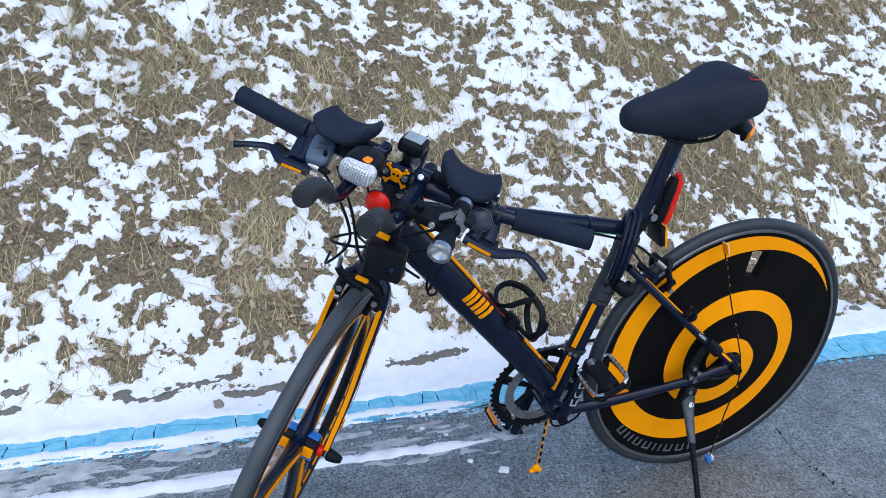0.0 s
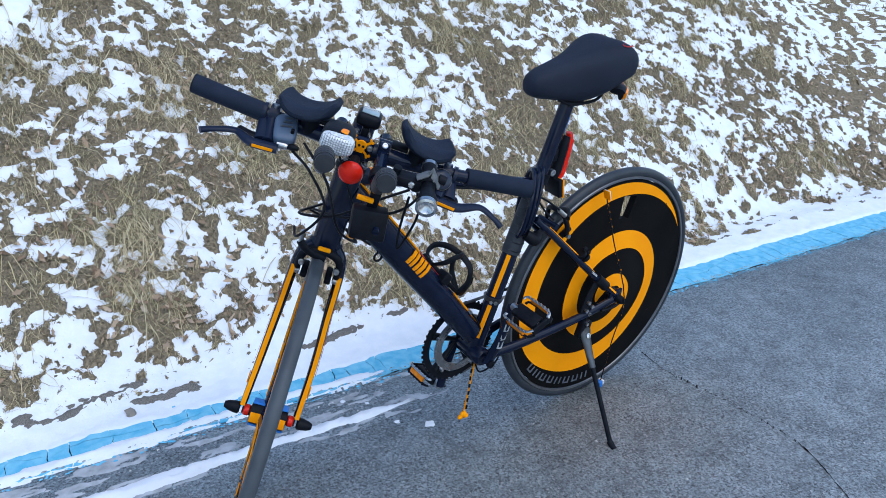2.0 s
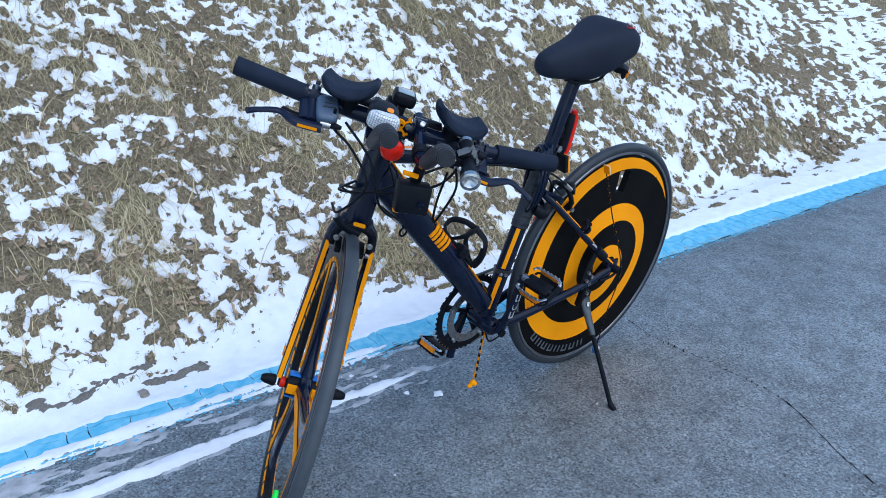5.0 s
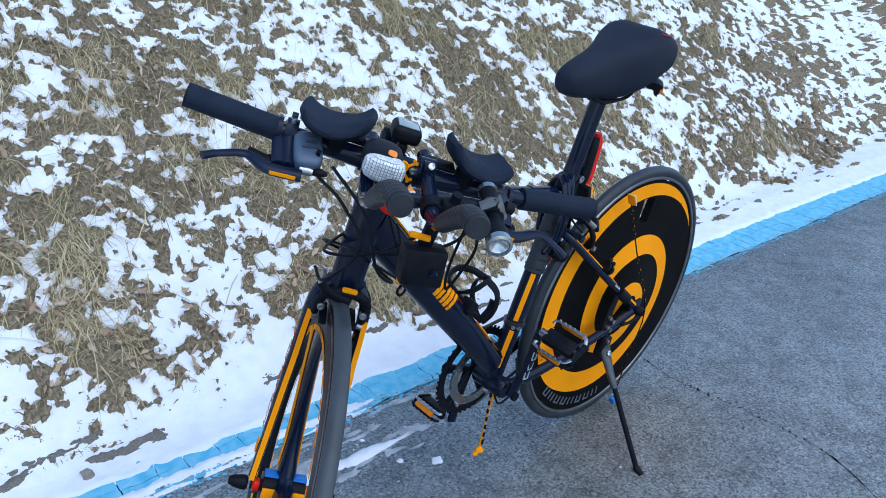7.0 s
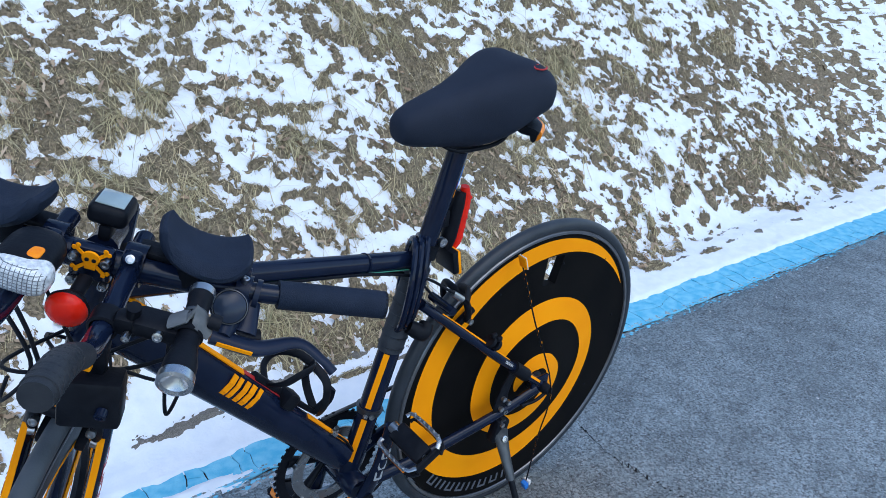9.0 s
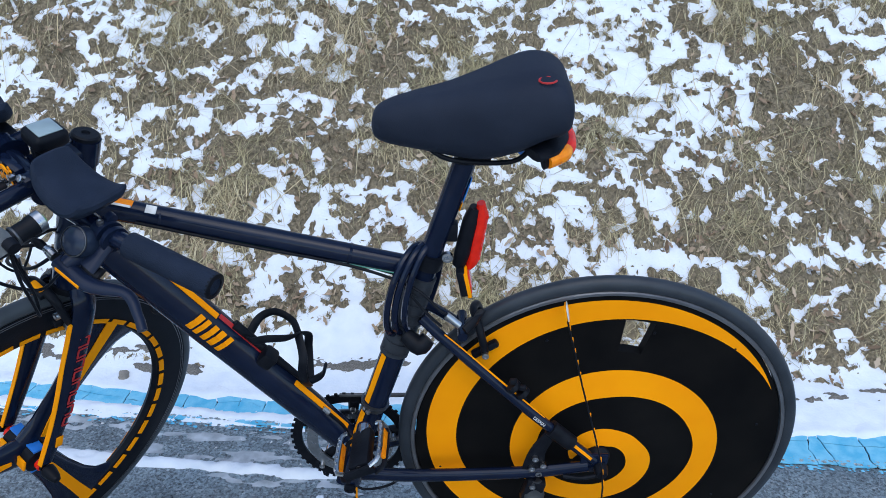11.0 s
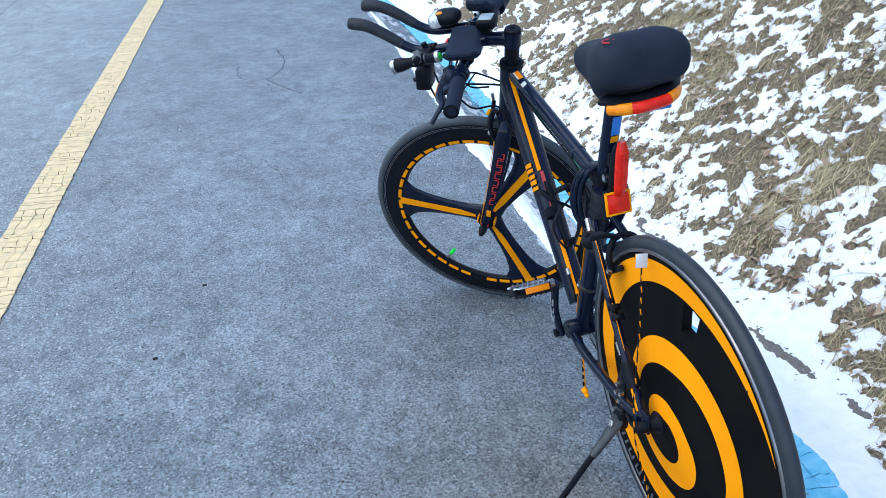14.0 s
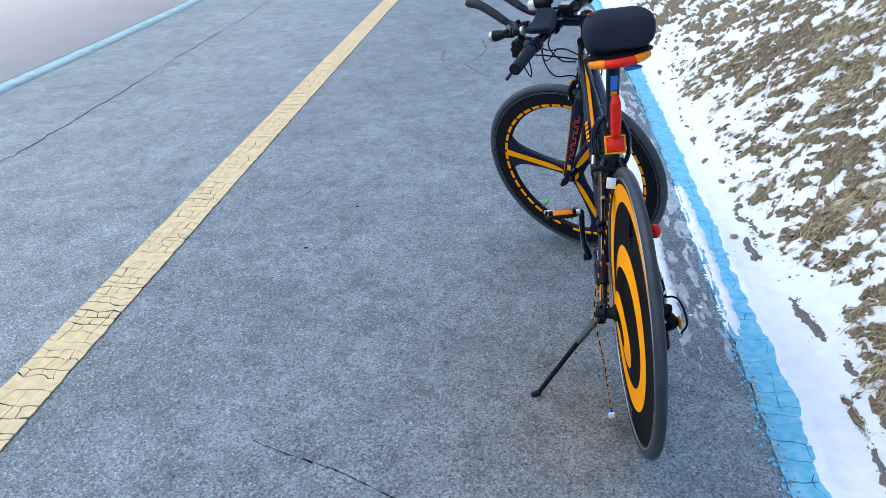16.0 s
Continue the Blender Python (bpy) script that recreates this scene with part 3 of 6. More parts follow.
# cable stops and the gear cables under the top tube
for x in (0.665, 0.40):
    z = 0.776 - (0.762 - x) * 0.2055
    rod("cable_strap", [V(x, 0, z), V(x + 0.004, 0, z + 0.001)], (0.0156, 0.0170), BLACK, top_tube, seg=16, n=1)

# -- saddle with a padded cover
def saddle():
    bm = bmesh.new()
    #        x      top    low    half  shoulder
    rows = [(0.378, 0.910, 0.900, 0.006), (0.372, 0.926, 0.888, 0.020), (0.350, 0.938, 0.880, 0.028), (0.310, 0.950, 0.874, 0.033), (0.265, 0.961, 0.868, 0.040),
            (0.225, 0.975, 0.866, 0.053), (0.190, 0.988, 0.872, 0.068), (0.163, 0.996, 0.881, 0.0735), (0.138, 0.996, 0.891, 0.0745), (0.117, 0.987, 0.899, 0.0715), (0.105, 0.972, 0.907, 0.062), (0.101, 0.95, 0.92, 0.046)]
    rows = [((0.265 + (r[0] - 0.265) * 0.88 if r[0] > 0.265 else r[0]), *r[1:]) for r in rows]
    rows = [((0.2 + (r[0] - 0.2) * 0.94 if r[0] < 0.2 else r[0]), *r[1:]) for r in rows]
    rows = curve_points(rows, 3)
    rings = []
    for x, top, low, half in rows:
        ring = []
        half *= 1.03
        low += 0.013 * float(np.interp(x, [0.10, 0.14, 0.22], [1, 1, 0]))
        for k in range(28):
            w = 2 * math.pi * k / 28
            c, s = math.cos(w), math.sin(w)
            sq = float(np.interp(x, [0.10, 0.22, 0.30], [0.50, 0.62, 0.75]))
            yy = half * math.copysign(abs(c) ** sq, c)
            mid, hh = (top + low) / 2 + 0.004, (top - low) / 2
            zz = mid + hh * math.copysign(abs(s) ** (sq - 0.02), s)
            if s > 0:
                zz -= 0.006 * (yy / 0.09) ** 2 + 0.002 * math.exp(-((yy / 0.012) ** 2)) * (1 if 0.09 < x < 0.3 else 0)
            else:
                yy *= 1 - 0.14 * abs(s)
            ring.append(bm.verts.new((x, yy, zz)))
        rings.append(ring)
    for A, B in zip(rings, rings[1:]):
        for k in range(28):
            bm.faces.new((A[k], A[(k + 1) % 28], B[(k + 1) % 28], B[k]))
    bm.faces.new(rings[0])
    bm.faces.new(rings[-1][::-1])
    return bm


seat = part("saddle", saddle(), CLOTH, bike, "black padded saddle with a fabric cover")
bm = bmesh.new()
tube(bm, [(0.145 + 0.0105 * math.cos(a), 0.056 + 0.0085 * math.sin(a), 0.9945 - 0.10 * (0.0085 * math.sin(a)) - 0.06 * 0.0105 * math.cos(a)) for a in np.linspace(-1.9, 2.9, 14)], 0.0013, 6, 2, (0, 0, 1))
part("stitched_mark", bm, REDTEXT, seat, "small red stitched mark")
for s in (1, -1):
    rod("saddle_rail", [V(0.15, 0.024 * s, 0.893), V(0.18, 0.023 * s, 0.868), V(0.26, 0.022 * s, 0.869), V(0.30, 0.012 * s, 0.89)], 0.0035, MATT, seat)
block("post_clamp", (0.228, 0, 0.868), (0.045, 0.042, 0.018), MATT, seat_post, bevel=0.004)

# -- tail lamps
bar_pts = [V(0.138, 0.061, 0.881), V(0.117, 0.047, 0.884), V(0.106, 0.022, 0.886), V(0.104, -0.004, 0.888), V(0.108, -0.026, 0.889), V(0.122, -0.046, 0.891), V(0.142, -0.060, 0.892)]
bar_pts = [p + V(0.004, 0, 0.007) for p in bar_pts]
bar_pts.insert(2, (bar_pts[1] + bar_pts[2]) / 2)
tail_bar = part("tail_lamp", tube(bmesh.new(), bar_pts, [(0.012, 0.006)] * 8, 12, 3, (0, 0, 1)), MATT, bike, "curved tail lamp, orange at its ends and red between")
for a, b, m, nm in ((0, 2, ORANGE, "orange_lens"), (2, 5, RED, "red_lens"), (5, 7, ORANGE, "orange_lens")):
    part(nm, tube(bmesh.new(), [p + V(-0.006, 0, 0) for p in bar_pts[a:b + 1]], [(0.0098, 0.009)] * (b - a + 1), 12, 4, (0, 0, 1)), m, tail_bar)
part("lamp_back", tube(bmesh.new(), [p + V(0.014, 0, 0.009) for p in bar_pts], [(0.007, 0.018)] * 8, 10, 2, (0, 0, 1)), MATT, tail_bar)
rod("arm", [V(0.125, 0, 0.892), V(0.19, 0, 0.872), V(0.232, 0, 0.862)], (0.011, 0.005), MATT, tail_bar)
rod("blue_tab", [V(0.165, -0.02, 0.868), V(0.13, -0.045, 0.874)], (0.010, 0.003), BLUE, tail_bar)
lamp = part("rear_lamp", tube(bmesh.new(), [V(0.243, 0, 0.688), V(0.238, 0, 0.71), V(0.228, 0, 0.762), V(0.222, 0, 0.785)], [(0.012, 0.010), (0.015, 0.012), (0.014, 0.012), (0.010, 0.008)], 14), MATT, bike, "upright rear lamp with a ribbed red lens")
part("red_lens", tube(bmesh.new(), [V(0.2285, 0, 0.684), V(0.222, 0, 0.70), V(0.2175, 0, 0.735), V(0.213, 0, 0.77), V(0.2145, 0, 0.792)], [(0.009, 0.006), (0.0125, 0.010), (0.0125, 0.0105), (0.0125, 0.010), (0.008, 0.006)], 14), RED, lamp)
for k in range(5):
    p = V(0.2115 - 0.0045 * k / 2, 0, 0.703 + 0.0175 * k)
    block("lens_rib", p + V(0.003, 0, 0), (0.005, 0.018, 0.006), RED, lamp, bevel=0.002)
block("clamp", (0.262, 0, 0.745), (0.032, 0.016, 0.030), MATT, lamp, bevel=0.003)
bolt((0.260, 0.011, 0.707), (0, 1, 0), lamp, 0.008)
refl = block("reflector", (0.237, 0.001, 0.668), (0.012, 0.050, 0.044), MATT, bike, "red box reflector framed in yellow", turn=Euler((0, radians(12), 0)).to_matrix(), bevel=0.002)
block("red_face", (0.2285, 0.001, 0.6665), (0.007, 0.043, 0.035), RED, refl, turn=Euler((0, radians(12), 0)).to_matrix(), bevel=0.002)
for dy, dz, sy, sz in ((0, 0.020, 0.050, 0.004), (0, -0.020, 0.050, 0.004), (0.023, 0, 0.004, 0.042), (-0.023, 0, 0.004, 0.042)):
    block("yellow_edge", (0.2295 + dz * 0.2, 0.001 + dy, 0.6665 + dz), (0.006, sy, sz), YELLOW, refl, turn=Euler((0, radians(12), 0)).to_matrix(), bevel=0.001)

# -- coiled cable lock round the seat tube
lock = rod("cable_lock", [V(0.322, 0.020, 0.570), V(0.300, 0.030, 0.556), V(0.286, 0.024, 0.566)], [(0.012, 0.012), (0.016, 0.016), (0.012, 0.012)], MATT, None, "coiled black cable lock round the seat tube")
for k, (dx, dz, w) in enumerate(((0.0, 0.0, 1.0), (0.012, -0.003, 1.0), (-0.012, 0.004, 0.9))):
    pts = []
    for a in np.linspace(0, 2 * math.pi, 25):
        c, q = math.cos(a), math.sin(a)
        pts.append((0.308 + dx + 0.026 * q * w - 0.012 * c, 0.042 * q * w, 0.642 + dz + 0.078 * c))
    part("lock_coil", tube(bmesh.new(), pts, 0.0052, 8, 2, (0, 1, 0), closed=True), BLACK, lock)
rod("brake_cable", [V(0.312, 0.036, 0.655), V(0.290, 0.040, 0.628), V(0.266, 0.046, 0.606)], 0.0022, MATT, lock, seg=8)


# -- wheels
def tyre(centre):
    prof = []
    for k in range(15):
        w = math.radians(-150 + 300 * k / 14)
        prof.append((0.3230 + 0.0130 * math.cos(w), 0.0122 * math.sin(w)))
    return lathe(bmesh.new(), prof, centre, (0, 1, 0), 96, True)


def band(bm, centre, r0, r1, y0, y1, a0, a1, n, thick=0.0012, s=1):
    """A thin raised ring segment on a wheel's face."""
    rows = []
    for k in range(n + 1):
        a = radians(a0 + (a1 - a0) * k / n)
        c, q = math.cos(a), math.sin(a)
        rows.append([bm.verts.new(V(*centre) + V(-r * c, y * s, r * q)) for r, y in ((r0, y0), (r1, y1), (r1, y1 + thick), (r0, y0 + thick))])
    for A, B in zip(rows, rows[1:]):
        for k in range(4):
            bm.faces.new((A[k], A[(k + 1) % 4], B[(k + 1) % 4], B[k]))
    bm.faces.new(rows[0])
    bm.faces.new(rows[-1][::-1])
    return bm


REAR = V(0, 0, 0.336)
rear = part("rear_wheel", tyre(REAR), REAR_TYRE, bike, "rear wheel with a black disc cover and a yellow spiral")
for s in (1, -1):
    turned("rim_edge", [(0.3075, 0.0095 * s), (0.3085, 0.0122 * s), (0.3135, 0.0128 * s), (0.3150, 0.0100 * s)], REAR, (0, 1, 0), RIM, rear, "grey rim edge", seg=96)


def disc_y(r):
    return 0.0090 + 0.034 * max(0.0, 1 - r / 0.21) ** 1.3


def disc():
    """The lens-shaped cover, with the valve window cut through it."""
    bm = bmesh.new()
    rs = [0.018, 0.03, 0.06, 0.10, 0.14, 0.18, 0.200, 0.23, 0.262, 0.306]
    an = sorted(set([3.0 * k for k in range(120) if not 75 < 3 * k < 87] + [76.0, 79.5, 83.0, 86.5]))
    cells = {}
    for s in (1, -1):
        for i, r in enumerate(rs):
            for j, a in enumerate(an):
                cells[s, i, j] = bm.verts.new(REAR + V(-r * math.cos(radians(a)), s * disc_y(r), r * math.sin(radians(a))))
    n = len(an)
    hole = {(i, j) for i in (6, 7) for j in range(n) if 75.5 < an[j] < 86.0}
    for s in (1, -1):
        for i in range(len(rs) - 1):
            for j in range(n):
                if (i, j) not in hole:
                    bm.faces.new((cells[s, i, j], cells[s, i + 1, j], cells[s, i + 1, (j + 1) % n], cells[s, i, (j + 1) % n]))
    js = sorted(j for i, j in hole if i == 6)
    for j in js:
        for i in (6, 8):
            bm.faces.new((cells[1, i, j], cells[1, i, j + 1], cells[-1, i, j + 1], cells[-1, i, j]))
    for i in (6, 7):
        for j in (js[0], js[-1] + 1):
            bm.faces.new((cells[1, i, j], cells[1, i + 1, j], cells[-1, i + 1, j], cells[-1, i, j]))
    return bm


part("disc_cover", disc(), DISC, rear, "matt black disc cover with a small window")
# the spiral, from its tip at the rim inwards
TURN = [25, 45, 66, 86, 112, 142, 163, 187, 201, 213, 236, 257, 276, 296, 318, 337, 355, 379, 400, 422, 447, 476, 503, 532, 556, 600, 640, 660, 682, 706, 735, 775, 815, 860, 900, 925]
OUTER = [0.299, 0.299, 0.299, 0.299, 0.2985, 0.297, 0.292, 0.285, 0.280, 0.274, 0.258, 0.251, 0.245, 0.233, 0.224, 0.217, 0.211, 0.199, 0.187, 0.175, 0.164, 0.156, 0.149, 0.145, 0.146, 0.143, 0.136, 0.130, 0.116, 0.098, 0.072, 0.057, 0.052, 0.050, 0.049, 0.047]
INNER = [0.2985, 0.285, 0.273, 0.264, 0.256, 0.245, 0.240, 0.236, 0.228, 0.219, 0.204, 0.190, 0.183, 0.178, 0.176, 0.174, 0.170, 0.154, 0.141, 0.126, 0.112, 0.107, 0.105, 0.102, 0.102, 0.096, 0.087, 0.078, 0.066, 0.050, 0.036, 0.022, 0.020, 0.021, 0.028, 0.044]
bm = bmesh.new()
ang = np.arange(25, 925, 3.0)
ro, ri = np.interp(ang, TURN, OUTER), np.interp(ang, TURN, INNER)
ker = np.ones(7) / 7
ro[4:-4], ri[4:-4] = np.convolve(ro, ker, "same")[4:-4], np.convolve(ri, ker, "same")[4:-4]
prev = None
for a, o, i in zip(ang, ro, ri):
    row = []
    for k in range(6):
        r = i + (o - i) * k / 5
        row.append(bm.verts.new(REAR + V(-r * math.cos(radians(a)), disc_y(r) + 0.0012, r * math.sin(radians(a)))))
    if prev:
        for k in range(5):
            bm.faces.new((prev[k], prev[k + 1], row[k + 1], row[k]))
    prev = row
spiral = part("spiral_film", bm, YELLOW, rear, "orange-yellow vinyl spiral")
# grey print along the cover's foot, as plain bars
for k in range(8):
    a = 218 + 7.2 * k
    for (r0, r1, b0, b1) in ((0.271, 0.292, 0.0, 1.0), (0.271, 0.292, 3.6, 4.6), (0.288, 0.292, 1.0, 3.6))[: 2 if k % 3 == 1 else 3]:
        part("print_bar", band(bmesh.new(), REAR, r0, r1, disc_y(r0) + 0.0012, disc_y(r1) + 0.0012, a + b0, a + b1, 2), GREYTEXT, rear, smooth=False)
for a, r in ((47, 0.285), (115, 0.24), (10, 0.27), (195, 0.272), (330, 0.26), (75, 0.245), (142, 0.16)):
    c = REAR + V(-r * math.cos(radians(a)), disc_y(r), r * math.sin(radians(a)))
    turned("rivet", [(0, 0.002), (0.002, 0.0015), (0.003, -0.001)], c, (0, 1, 0), MATT, rear, seg=10)
turned("hub", [(0, 0.062), (0.012, 0.062), (0.014, 0.050), (0.020, 0.044), (0.020, -0.044), (0.014, -0.050), (0.012, -0.062), (0, -0.062)], REAR, (0, 1, 0), MATT, rear)

# striped elastic cord across the cover, with tags at both ends
CORD = [V(0.080, 0.033, 0.618), V(0.046, 0.056, 0.50), V(0.002, 0.090, 0.349), V(-0.012, 0.072, 0.20), V(-0.02, 0.06, 0.063)]
cord = rod("elastic_cord", CORD, 0.0015, MATT, None, "thin black elastic cord with yellow rings", seg=8)
for q in curve_points(CORD, 6)[1:-1]:
    rod("cord_ring", [q - V(0.0018, 0.0006, 0.0055), q + V(-0.0002, -0.0006, 0.0055)], 0.0012, YELLOW, cord, seg=8, n=1)
flag = Euler((radians(8), radians(14), radians(-6))).to_matrix()
block("white_tag", (0.080, 0.033, 0.629), (0.002, 0.021, 0.025), WHITE, cord, turn=flag, bevel=0.001)
block("yellow_tag", (0.0825, 0.033, 0.629), (0.002, 0.021, 0.022), YELLOW, cord, turn=flag, bevel=0.0005)
block("white_tag", (-0.024, 0.06, 0.057), (0.006, 0.016, 0.014), WHITE, cord, turn=Euler((0, radians(10), radians(10))).to_matrix(), bevel=0.001)
block("blue_tag", (-0.015, 0.062, 0.054), (0.010, 0.014, 0.018), BLUE, cord, turn=Euler((0, radians(20), 0)).to_matrix(), bevel=0.001)

# front wheel: deep rim and three blades
front = part("front_wheel", tyre(HUB), TYRE, bike, "front wheel with three wide black spokes and yellow trim", steer=True)
rim = turned("deep_rim", [(0.3165, 0.0115), (0.300, 0.0125), (0.275, 0.0115), (0.256, 0.008), (0.2515, 0.0), (0.256, -0.008), (0.275, -0.0115), (0.300, -0.0125), (0.3165, -0.0115)], HUB, (0, 1, 0), MATT, front, "deep black rim", steer=True, seg=96)
for s in (1, -1):
    for r in (0.3085, 0.3125):
        turned("rim_line", [(r - 0.0006, 0.0125 * s), (r + 0.0006, 0.0125 * s), (r + 0.0006, 0.0115 * s), (r - 0.0006, 0.0115 * s)], HUB, (0, 1, 0), RIM, front, steer=True, seg=96)
for k in range(3):
    a = radians(162 + 120 * k)
    u, w = V(-math.cos(a), 0, math.sin(a)), V(math.sin(a), 0, math.cos(a))
    bm = bmesh.new()
    tube(bm, [HUB + u * r for r in (0.0, 0.03, 0.06, 0.12, 0.18, 0.22, 0.245, 0.258)], [(0.016, 0.034), (0.016, 0.030), (0.013, 0.026), (0.011, 0.029), (0.0105, 0.037), (0.010, 0.050), (0.0095, 0.075), (0.009, 0.10)], 16, 4, (0, 1, 0))
    sp = part("spoke", bm, BLACK, front, steer=True)
    for s in (1, -1):
        stripe([HUB + u * r + V(0, s * y, 0) for r, y in ((0.035, 0.0150), (0.08, 0.0122), (0.14, 0.0110), (0.20, 0.0106), (0.262, 0.0100))], [0.008, 0.019, 0.019, 0.020, 0.024], (0, s, 0), front, steer=True, thick=0.0015)
for s in (1, -1):
    for k in range(40):
        if k == 27:
            continue
        part("dash", band(bmesh.new(), HUB, 0.2595, 0.2685, 0.0098, 0.0112, 9 * k, 9 * k + 6.8, 3, 0.0012, s), YELLOW, front, smooth=False, steer=True)
vd = radians(221)
vu = V(-math.cos(vd), 0, math.sin(vd))
rod("valve", [HUB + vu * 0.25, HUB + vu * 0.222], 0.0032, STEEL, front, steer=True, seg=8)
rod("valve_cap", [HUB + vu * 0.226, HUB + vu * 0.203], [0.0065, 0.0050], GREEN, front, "bright green valve cap", steer=True, seg=10)
turned("hub", [(0, 0.052), (0.008, 0.052), (0.010, 0.036), (0.022, 0.034), (0.022, -0.034), (0.010, -0.036), (0.008, -0.052), (0, -0.052)], HUB, (0, 1, 0), MATT, front, steer=True)
for s in (1, -1):
    for k, m in ((0, YELLOW), (1, BLUE), (2, YELLOW), (3, BLUE)):
        a = radians(20 + 90 * k)
        q = HUB + V(math.cos(a) * 0.0235, 0.022 * s, math.sin(a) * 0.0235)
        block("hub_patch", q, (0.004, 0.024, 0.020), m, front, steer=True, turn=Euler((0, -a, 0)).to_matrix(), bevel=0.001)
    turned("red_collar", [(0.009, 0.0), (0.011, 0.002), (0.011, 0.010), (0.009, 0.012)], HUB + V(0, 0.037 * s, 0), (0, s, 0), RED, front, steer=True, seg=20)
    turned("axle_cap", [(0.009, 0.0), (0.0120, 0.003), (0.0118, 0.010), (0.0095, 0.022), (0.006, 0.030), (0, 0.031)], HUB + V(0, 0.056 * s, 0), (0, s, 0), MATT, front, steer=True, seg=20)

# -- fork
CROWN = head_at(0.645)
fork = part("fork", tube(bmesh.new(), [CROWN + V(-0.006, 0.0, 0.012), CROWN + V(0.004, 0, -0.010)], [(0.030, 0.024), (0.040, 0.020)], 16), BLACK, bike, "black bladed fork with yellow edges", steer=True)
for s in (1, -1):
    p = [CROWN + V(0.0, 0.022 * s, 0.0), CROWN + V(0.012, 0.041 * s, -0.026), CROWN + V(0.052, 0.0455 * s, -0.115), CROWN + V(0.098, 0.050 * s, -0.21), HUB + V(-0.006, 0.052 * s, 0.012)]
    p = [V(*q) for q in p]
    blade = part("fork_blade", tube(bmesh.new(), p, [(0.012, 0.018), (0.0095, 0.020), (0.0085, 0.019), (0.0075, 0.015), (0.0065, 0.011)], 14, 5), BLACK, fork, steer=True)
    fw = V(0.955, 0, 0.30)
    sp_ = curve_points(p, 5)
    hw = np.interp(np.linspace(0, 1, len(sp_)), np.linspace(0, 1, 5), [0.018, 0.020, 0.019, 0.015, 0.011])
    stripe([q + fw * (w + 0.0012) + V(0, 0.0012 * s, 0) for q, w in list(zip(sp_, hw))[6::2]], 0.0085, (0.95, 0.12 * s, 0.29), fork, steer=True, thick=0.0015)
    cp = curve_points([p[1], p[2], p[3], p[4]], 8)
    # outer face: print as plain red bars, a yellow tag under it
    for k in range(8):
        i0 = 4 + 1.75 * k
        q0, q1 = [V(*[np.interp(i, range(len(cp)), cp[:, a]) for a in range(3)]) for i in (i0, i0 + 1.25)]
        e = (q1 - q0) / np.linalg.norm(q1 - q0)
        off = V(-0.004, 0.0090 * s, 0)
        wide = V(0.955, 0, 0.30) * (0.0085 - 0.0004 * k)
        stripe([q0 - wide + off, q0 + wide + off], 0.0032, (0, s, 0), blade, REDTEXT, steer=True, name="print_bar", thick=0.0005)
        stripe([q1 - wide + off, q1 + wide + off], 0.0032, (0, s, 0), blade, REDTEXT, steer=True, name="print_bar", thick=0.0005)
        side_w = wide * (0.85 if k % 2 else -0.85)
        stripe([q0 + side_w + off, q1 + side_w + off], 0.0035, (0, s, 0), blade, REDTEXT, steer=True, name="print_bar", thick=0.0005)
    q = cp[-5]
    block("yellow_tag", q + V(-0.002, 0.0085 * s, -0.004), (0.012, 0.002, 0.022), YELLOW, blade, steer=True, turn=Euler((0, radians(-20), 0)).to_matrix(), bevel=0.0005)
# front brake
fb = CROWN + V(0.036, 0, 0.004)
brake = part("front_brake", tube(bmesh.new(), [fb + V(0.0, 0.037, -0.050), fb + V(0.004, 0.038, -0.022), fb + V(0.006, 0.030, 0.004), fb + V(0.006, 0, 0.014), fb + V(0.006, -0.030, 0.004), fb + V(0.004, -0.038, -0.022), fb + V(0.0, -0.037, -0.050)], [(0.005, 0.006), (0.006, 0.007), (0.007, 0.008), (0.008, 0.008), (0.007, 0.008), (0.006, 0.007), (0.005, 0.006)], 10, 3, (1, 0, 0)), MATT, bike, "black front rim brake", steer=True)
rod("brake_arm", [fb + V(0.012, 0.006, 0.0), fb + V(0.012, -0.030, 0.010), fb + V(0.010, -0.046, 0.024)], (0.005, 0.008), MATT, brake, steer=True, ref=(1, 0, 0))
block("yellow_pad", fb + V(0.012, 0.0, 0.022), (0.010, 0.024, 0.006), YELLOW, brake, steer=True)
rod("barrel", [fb + V(0.010, -0.045, 0.022), fb + V(0.008, -0.046, 0.046)], 0.0042, STEEL, brake, steer=True)
for s in (1, -1):
    block("brake_shoe", fb + V(-0.004, 0.023 * s, -0.044), (0.045, 0.012, 0.011), MATT, brake, steer=True)
    bolt(fb + V(0.012, 0.033 * s, -0.018), (1, 0, 0.2), brake, 0.006, steer=True)
    bolt(fb + V(0.004, 0.037 * s, -0.047), (0.2, s, 0), brake, 0.006, steer=True)

# rear brake on the stays
rb = V(0.238, 0, 0.585)
rbrake = part("rear_brake", tube(bmesh.new(), [rb + V(-0.040, 0.030, -0.042), rb + V(-0.034, 0.034, -0.012), rb + V(-0.026, 0.022, 0.014), rb + V(-0.02, 0, 0.020), rb + V(-0.026, -0.022, 0.014), rb + V(-0.034, -0.034, -0.012), rb + V(-0.040, -0.030, -0.042)], 0.0062, 10, 3, (1, 0, 0)), MATT, bike, "black rear rim brake")
rod("brake_arm", [rb + V(-0.03, 0.01, 0.022), rb + V(-0.022, 0.040, 0.030), rb + V(-0.006, 0.056, 0.022)], (0.005, 0.008), MATT, rbrake)
rod("barrel", [rb + V(0.002, 0.054, 0.030), rb + V(0.022, 0.050, 0.046)], 0.0055, STEEL, rbrake)
